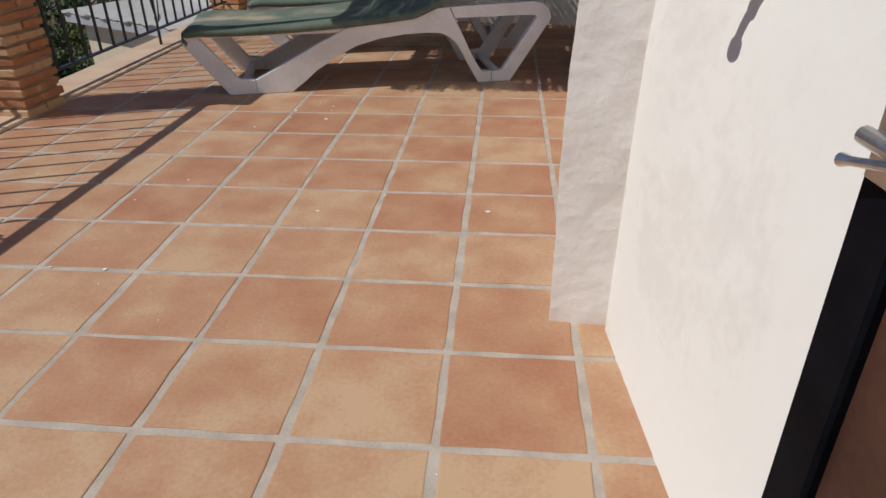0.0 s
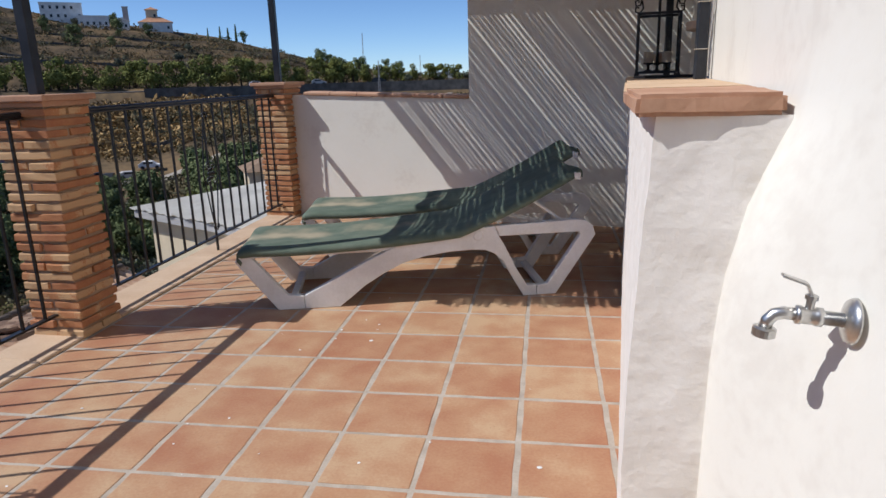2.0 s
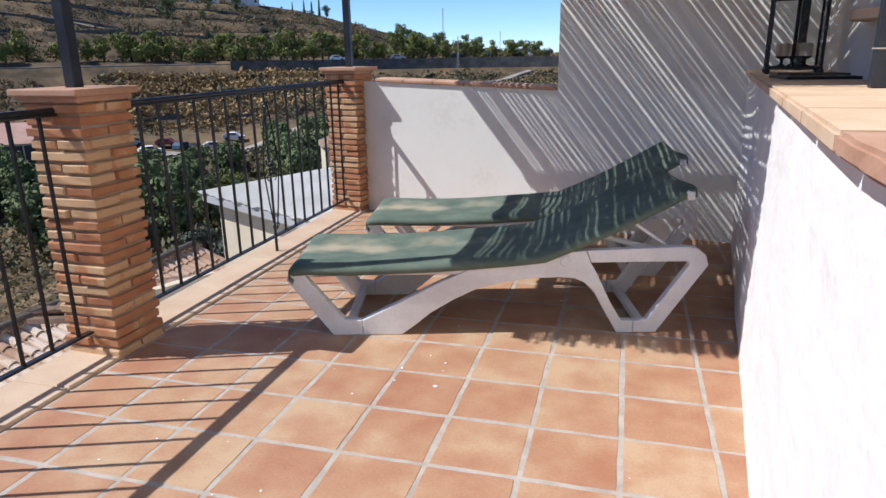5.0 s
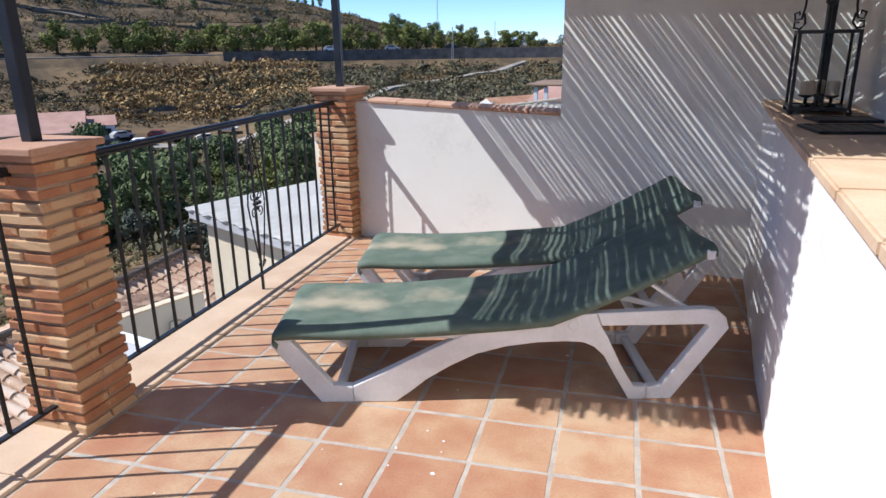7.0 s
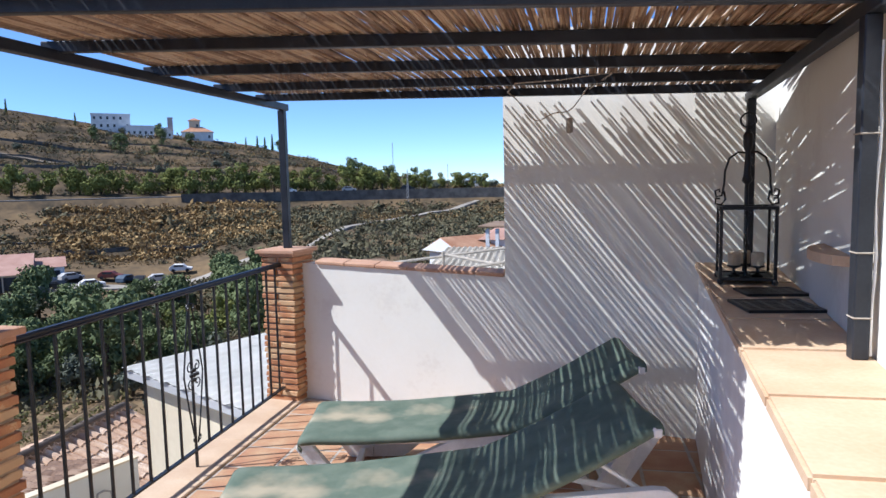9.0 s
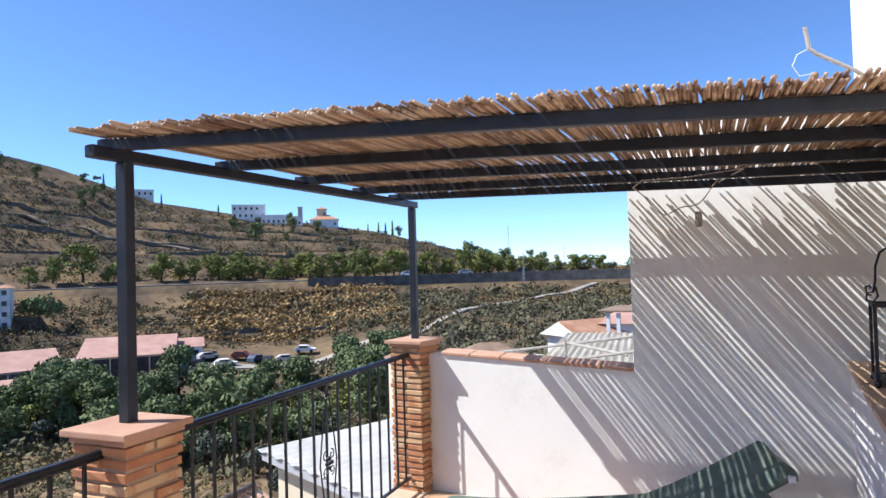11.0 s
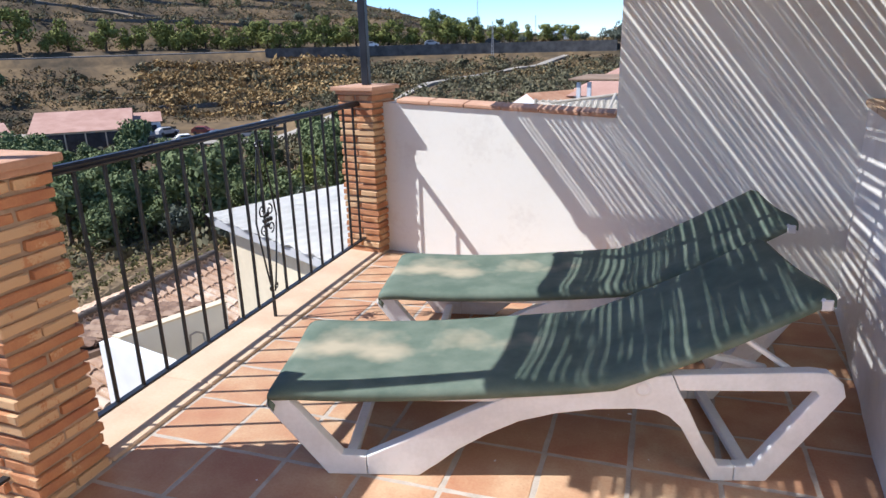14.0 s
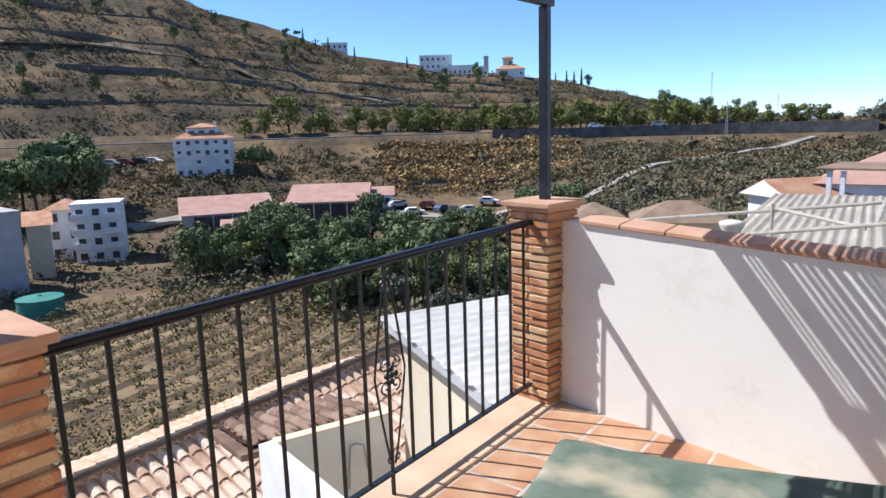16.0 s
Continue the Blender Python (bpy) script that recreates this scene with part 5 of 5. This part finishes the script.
building("hill_villa", 45.5, 330, 12, 8, 3.2, 1, 5, "flat", HOUSE_WHITE, "long white house among cypresses on the crest", 0, 4)
building("road_house", 13.2, 205, 9, 7, 3.6, 1, 4, "flat", CREAM, "cream roadside house with dark openings", 0, 3)
building("road_house", 3.4, 262, 9, 8, 3.4, 2, 4, "hip", HOUSE_WHITE, "white house with a dark roof by the road", 0, 4, roof_mat=BROWN_ROOF, lift=0.5)
building("road_house", 8.2, 260, 8, 7, 3.0, 1, 4, "flat", HOUSE_WHITE, "distant white house on the horizon", 0, 4)

# neighbours' houses just beyond the back wall
building("village_house", 23.6, 56, 3.8, 4.0, 3.0, 0, 0, "hip", CREAM, "small house with a brown hipped roof below the terrace", 8, 6, roof_mat=BROWN_ROOF, lift=2.6)
building("village_house", 17.0, 54, 6.6, 5.0, 3.0, 0, 0, "hip", CREAM, "house with a wide brown hipped roof below the terrace", 6, 4, roof_mat=BROWN_ROOF, lift=0.5)
building("village_house", 10.9, 45, 3.6, 7.0, 3.0, 0, 0, "gable", HOUSE_WHITE, "white gabled house with a clay tile roof", -52, 5, lift=3.3)
building("village_house", 2.6, 46, 8.0, 6.0, 3.0, 0, 0, "hip", HOUSE_WHITE, "house with a wide red roof behind the pergola", 0, 5, roof_mat=RED_ROOF, lift=4.1)


def corrugated(name, m, w, d, waves, depth, mat, parent=None, label=""):
    """A sheet of rounded corrugations that run along y."""
    bm = bmesh.new()
    n = waves * 6
    rows = []
    for y in (0.0, d * 0.5, d):
        rows.append([bm.verts.new(m @ Vector((w * i / n, y + 0.02 * ((i // 6) % 2), depth * math.cos(2 * math.pi * i / 6)))) for i in range(n + 1)])
    for r0, r1 in zip(rows, rows[1:]):
        for a, b, c, e in zip(r0, r0[1:], r1[1:], r1):
            bm.faces.new((a, b, c, e))
    bmesh.ops.solidify(bm, geom=bm.faces[:], thickness=0.012)
    return part(name, bm, mat, parent, label, False)


# tan corrugated roof, tank stand and pipe frame behind the back wall
annex = thing("annex", pose(-2.85, 12.3, 0, 0, 0, 4), "low annex with a tan corrugated roof behind the back wall", "annex")
part("wall", boxed((0, 0, -8), (6.4, 5.8, -0.12)), HOUSE_WHITE, annex)
corrugated("roof", pose(-0.2, -0.2, -0.09, 0.6, 0, 0), 6.8, 6.2, 44, 0.014, TAN_SHEET, annex)
low = thing("annex", pose(-5.6, 12.6, 0, 0, 0, -6), "low white flat-roofed annex behind the back wall", "annex")
part("wall", boxed((0, 0, -8), (2.5, 4.0, -0.85)), HOUSE_WHITE, low)
part("roof", boxed((-0.1, -0.1, -0.85), (2.6, 4.1, -0.76), 0.01), HOUSE_WHITE, low)
pot = thing("chimney", pose(-2.9, 12.0, -0.12), "round clay chimney bowl on a white stub behind the wall", "chimney")
bm = lathe(bmesh.new(), [(0.10, -0.6), (0.10, 0.10), (0.16, 0.22), (0.18, 0.26), (0.18, 0.30), (0.12, 0.32)], None, 18)
part("bowl", bm, TAN_SHEET, pot, smooth=True)
part("stub", boxed((-0.40, -0.2, -7), (-0.14, 0.2, 0.08), 0.02), HOUSE_WHITE, pot)
shade = thing("shade_roof", pose(-1.2, 26.2, 0.45, 0, 0, -6), "flat pale shade roof on white posts", "shade roof")
part("roof", boxed((-2.6, 0, -0.50), (3.4, 3.2, -0.42), 0.02), BROWN_ROOF, shade)
for px in (-2.3, -1.9, 0.4, 1.9, 3.1):
    part("post", boxed((px, 0.1, -7), (px + 0.14, 0.24, -0.55)), HOUSE_WHITE, shade)
pipes = thing("pipe_frame", pose(0, 0, 0), "rusty pale pipe frame standing behind the back wall", "pipe frame")
for p, q in (((-3.3, 9.15, 0.55), (0.4, 10.0, 0.95)), ((-1.9, 9.48, 0.73), (-1.0, 9.0, 0.63)), ((-1.9, 9.46, 0.78), (-1.9, 9.46, -6)), ((-1.9, 8.55, 0.58), (-0.3, 8.75, 0.80)), ((-0.9, 9.7, 0.82), (-0.9, 8.68, 0.72)), ((-3.2, 9.17, 0.56), (-3.2, 9.17, -6)), ((-0.6, 8.7, 0.76), (-0.6, 8.7, -6))):
    bm = bmesh.new()
    tube(bm, [p, q], 0.02, 8)
    part("pipe", bm, CABLE, pipes)


# ---- cream house with a pale corrugated roof beside the terrace ----
cream = thing("cream_house", pose(-4.85, 6.44, 0, 0, 0, -28.5), "cream rendered house with a pale corrugated sheet roof", "house")
part("wall", boxed((0.12, 0.12, -9), (3.0, 4.2, -0.26)), CREAM, cream)
corrugated("roof", pose(-0.05, -0.05, -0.19, 1.0, 0, 0), 3.2, 4.5, 17, 0.010, SHEET, cream)
part("eave_board", boxed((0.0, -0.02, -0.30), (3.05, 0.03, -0.215), 0.004), GREY_WALL, cream)
part("verge_board", boxed((-0.03, 0.0, -0.30), (0.02, 4.2, -0.215), 0.004), SHEET, cream)

# narrow white walled yard between it and the terrace
patio = thing("patio", pose(0, 0, 0), "white walled narrow yard below the terrace, with a grey floor", "patio")
part("floor_slab", slab(bmesh.new(), [(-5.34, 5.40), (-2.56, 4.70), (-2.56, 7.2), (-4.75, 6.55)], -9, -3.2), GREY_WALL, patio)
part("parapet", slab(bmesh.new(), [(-5.44, 5.24), (-2.56, 4.52), (-2.56, 4.66), (-5.40, 5.38)], -9, -1.22), HOUSE_WHITE, patio, "sunlit white wall")
part("parapet", slab(bmesh.new(), [(-5.39, 5.38), (-5.30, 5.36), (-4.83, 6.46), (-4.92, 6.49)], -9, -1.22), HOUSE_WHITE, patio)
part("coping", slab(bmesh.new(), [(-5.40, 5.37), (-5.285, 5.35), (-4.815, 6.46), (-4.93, 6.49)], -1.216, -1.198), CREAM, patio, "thin sandy coping")
bm = bmesh.new()
tube(bm, [(-5.02, 5.98, -1.9), (-4.99, 5.98, -1.55), (-4.97, 5.98, -1.42), (-4.93, 6.03, -1.40), (-4.90, 6.10, -1.44), (-4.88, 6.12, -1.7)], 0.012, 8)
part("pipe", bm, GREY_WALL, patio, "bent grey vent pipe on the yard wall")

# ---- clay tile roof of the neighbouring house ----
CLAY = material("clay_barrel_tile", [(0.38, 0.215, 0.13), (0.60, 0.42, 0.285), (0.72, 0.57, 0.43)], 3, 30, 0.9, 0.5, random_piece=0.5, bump_dist=0.006)


def barrel_mesh(length, radius, mat):
    """A half-round clay tile, tapered, open below."""
    bm = bmesh.new()
    rows = []
    for y, r in ((0.0, radius), (length, radius * 0.82)):
        for rr in (r, r - 0.013):
            rows.append([bm.verts.new((rr * math.cos(math.pi * i / 7), y, rr * math.sin(math.pi * i / 7) * 0.85)) for i in range(8)])
    for a, b in ((0, 2), (3, 1), (1, 0), (2, 3)):
        for i in range(7):
            bm.faces.new((rows[a][i], rows[b][i], rows[b][i + 1], rows[a][i + 1]))
    bmesh.ops.recalc_face_normals(bm, faces=bm.faces)
    me = bpy.data.meshes.new("roof_tile")
    bm.to_mesh(me)
    bm.free()
    me.materials.append(mat)
    return me


TILE_MESH = barrel_mesh(0.38, 0.082, CLAY)


def barrel_roof(name, m, w, run, pitch, label, limit, near, tile=None, mat=None):
    """A slope of barrel tiles: x along the eave, y up the slope; the first rows are tiles of their own, the rest one mesh."""
    roof = thing(name, m, label, "tile roof")
    tile, mat = tile or TILE_MESH, mat or CLAY
    part("deck", boxed((-0.06, -0.02, -0.09), (w + 0.02, run + 0.02, -0.03), 0.0, pose(0, 0, 0, pitch, 0, 0)), mat, roof)
    rnd = random.Random(int(w * 100))
    cols, rows = int(w / 0.18), int(run / 0.30)
    made = 0
    rest = bmesh.new()
    for r in range(rows):
        for c in range(cols):
            for trough in (0, 1):
                x = 0.18 * c + 0.09 * trough + rnd.uniform(-.006, .006)
                flip = 180 if trough else 0
                local = pose(0, 0, 0, pitch, 0, 0) @ pose(x, 0.30 * r + rnd.uniform(-.012, .012), 0.0 if not trough else 0.045, -2.0, flip, rnd.uniform(-1.5, 1.5))
                if not trough and near(r, c) and made < limit:
                    shared("roof_tile", tile, roof, local)
                    made += 1
                else:
                    k = len(rest.verts)
                    rest.from_mesh(tile)
                    rest.verts.ensure_lookup_table()
                    for v in rest.verts[k:]:
                        v.co = local @ v.co
    ob = part("tile_field", rest, mat, roof)
    ob["kind"] = "stuff"
    return roof


neighbour = thing("neighbour_house", pose(0, 0, 0), "white neighbouring house below the terrace", "house")
part("wall", slab(bmesh.new(), [(-11.5, 2.0), (-5.7, 2.0), (-5.7, 5.9), (-7.2, 6.3), (-7.2, 10.4), (-11.5, 10.6)], -10, -3.8), HOUSE_WHITE, neighbour)
# slope towards the terrace, slope beyond the ridge, and the ridge itself
barrel_roof("tile_roof", pose(-4.64, 1.6, -3.78, 0, 0, 90), 9.2, 3.9, 22, "weathered clay barrel tile roof of the neighbouring house", 280, lambda r, c: r > 4 and 8 < c < 46)
barrel_roof("tile_roof", pose(-11.87, 10.8, -3.78, 0, 0, -90), 9.2, 3.9, 22, "far slope of the clay barrel tile roof", 0, lambda r, c: False)
ridge = thing("roof_ridge", pose(-8.255, 1.6, -2.215), "mortared ridge of dark clay tiles", "roof ridge")
part("mortar", boxed((-0.05, 0, -0.12), (0.05, 9.2, -0.01), 0.02), BROWN_ROOF, ridge)
RIDGE_CLAY = material("dark_ridge_clay", [(0.075, 0.06, 0.05), (0.15, 0.115, 0.09)], 3, 30, 0.9, 0.4)
RIDGE_MESH = barrel_mesh(0.29, 0.072, RIDGE_CLAY)
for i in range(35):
    shared("roof_tile", RIDGE_MESH, ridge, pose(0, 0.26 * i, 0.01, -1.5, 0, 0))
SMOKED = material("dark_barrel_clay", [(0.10, 0.06, 0.04), (0.19, 0.115, 0.075), (0.27, 0.18, 0.12)], 3, 30, 0.9, 0.5, random_piece=0.4, bump_dist=0.006)
barrel_roof("tile_roof", pose(-6.62, 7.22, -1.76, 0, 0, -112.3), 1.5, 1.7, 14, "small patched slope of dark clay barrel tiles", 40, lambda r, c: True, barrel_mesh(0.38, 0.082, SMOKED), SMOKED)

# ---- water tank, mast, pylon ----
p = spot(68.3, 77)
tank = thing("water_tank", pose(p.x, p.y, p.z - 0.2), "round green water tank in the field", "water tank")
bm = lathe(bmesh.new(), [(2.1, -0.5), (2.1, 2.1)], None, 32)
part("drum", bm, GREEN_TANK, tank)
bm = lathe(bmesh.new(), [(2.16, 2.1), (2.16, 2.2), (0.2, 2.36), (0.1, 2.5)], None, 32)
part("lid", bm, GREEN_TANK, tank)
for az, r, h, w in ((15.2, 330, 16, 0.16), (14.0, 178, 9, 0.12), (57.0, 335, 9, 0.2), (10.5, 240, 8, 0.10)):
    p = spot(az, r)
    mast = thing("mast", pose(p.x, p.y, p.z), "slim grey lattice mast on the hillside", "mast", "masts on the hillside")
    for sx in (-1, 1):
        bm = bmesh.new()
        tube(bm, [(sx * w * 2.5, 0, -1), (sx * w * 0.6, 0, h)], w * 0.5, 5)
        part("leg", bm, GREY_WALL, mast)
    bm = bmesh.new()
    for i in range(8):
        z0, z1 = h * i / 8, h * (i + 1) / 8
        tube(bm, [((-1) ** i * w * 2.5 * (1 - 0.76 * i / 8), 0, z0), (-(-1) ** i * w * 2.5 * (1 - 0.76 * (i + 1) / 8), 0, z1)], w * 0.3, 4)
    part("bracing", bm, GREY_WALL, mast)


def car(az, r, paint, turn, label):
    p = spot(az, r, 0.35)
    c = thing("car", pose(p.x, p.y, p.z, 0, 0, turn), label, "car", "parked cars across the valley")
    bm = profile(bmesh.new(), [(-2.0, 0.3), (2.0, 0.3), (2.05, 0.75), (1.1, 0.92), (0.5, 1.42), (-1.2, 1.45), (-1.95, 0.95)], -0.82, 0.82, 0.06)
    part("body", bm, paint, c)
    for s in (-0.86, 0.82):
        part("side_window", boxed((-1.1, s, 0.98), (0.55, s + 0.04, 1.34)), DARK_GLASS, c)
        for x in (-1.25, 1.25):
            bm = lathe(bmesh.new(), [(0.32, 0), (0.32, 0.2)], pose(x, s - 0.08, 0.32, -90, 0, 0), 14)
            part("wheel", bm, IRON, c)


PAINTS = [HOUSE_WHITE, GREY_WALL, IRON, material("blue_paint", [(0.05, 0.075, 0.11), (0.08, 0.11, 0.15)], 1, 5, 0.4, 0), material("red_paint", [(0.16, 0.04, 0.03), (0.22, 0.06, 0.045)], 1, 5, 0.4, 0)]
rnd = random.Random(8)
for i in range(8):
    car(33 + 9 * i / 7 + rnd.uniform(-.3, .3), 131 + rnd.uniform(-3, 3), PAINTS[i % 5], rnd.uniform(0, 180), "small parked car on the dusty valley track")
for i in range(7):
    car(60 + 6 * i / 6, 172 + rnd.uniform(-1, 1), PAINTS[(i * 2) % 5], rnd.uniform(0, 60), "small car parked by the hillside road")
for az in (14, 19, 24):
    car(az, 186, PAINTS[int(az) % 3], az, "small car on the hillside road")

# dried drops of white paint on the tiles
bm = bmesh.new()
rnd = random.Random(12)
for k in range(46):
    s = rnd.uniform(0.0022, 0.0075) if k % 9 else 0.011
    m = pose(rnd.uniform(-2.0, 0.22), rnd.uniform(-0.3, 3.6), 0.0012, 0, 0, rnd.uniform(0, 180)) @ Matrix.Diagonal((s, s * rnd.uniform(0.5, 1.0), 0.0012, 1))
    bmesh.ops.create_icosphere(bm, subdivisions=1, radius=1.0, matrix=m)
tagged(part("paint_drops", bm, HOUSE_WHITE), "dried drops of white paint on the terrace tiles", "paint drops", kind="stuff")

# ---- floor tiles ----
def tile_mesh(seed):
    h = 0.1505
    bm = boxed((-h, -h, -0.016), (h, h, 0.0), 0.004, segments=2)
    bmesh.ops.subdivide_edges(bm, edges=[e for e in bm.edges if e.calc_length() > 0.2], cuts=4)
    r = random.Random(seed)
    ph = [r.uniform(0, 6) for _ in range(4)]
    for v in bm.verts:
        if abs(v.co.x) > 0.13:
            v.co.x += 0.0016 * math.sin(v.co.y * 31 + ph[0]) * (1 if v.co.x > 0 else -1)
        if abs(v.co.y) > 0.13:
            v.co.y += 0.0016 * math.sin(v.co.x * 29 + ph[1]) * (1 if v.co.y > 0 else -1)
    me = bpy.data.meshes.new("tile")
    bm.to_mesh(me)
    bm.free()
    me.materials.append(TERRACOTTA)
    return me


TILES = [tile_mesh(s) for s in range(6)]
rnd = random.Random(3)
for i in range(-7, 4):
    for j in range(-6, 16):
        x, y = (i + 0.5) * PITCH, (j + 0.5) * PITCH
        if x - 0.15 > max(parapet_x(y), 0.5) + 0.1 or y - 0.16 > back_y(x) or (y > 0.65 and x - 0.15 > parapet_x(y) + 0.03):
            continue
        shared("tile", TILES[rnd.randrange(6)], floor, pose(x + rnd.uniform(-.0025, .0025), y + rnd.uniform(-.0025, .0025), rnd.uniform(-0.0008, 0.0008), rnd.uniform(-.12, .12), rnd.uniform(-.12, .12), 90 * rnd.randrange(4) + rnd.uniform(-.4, .4)))
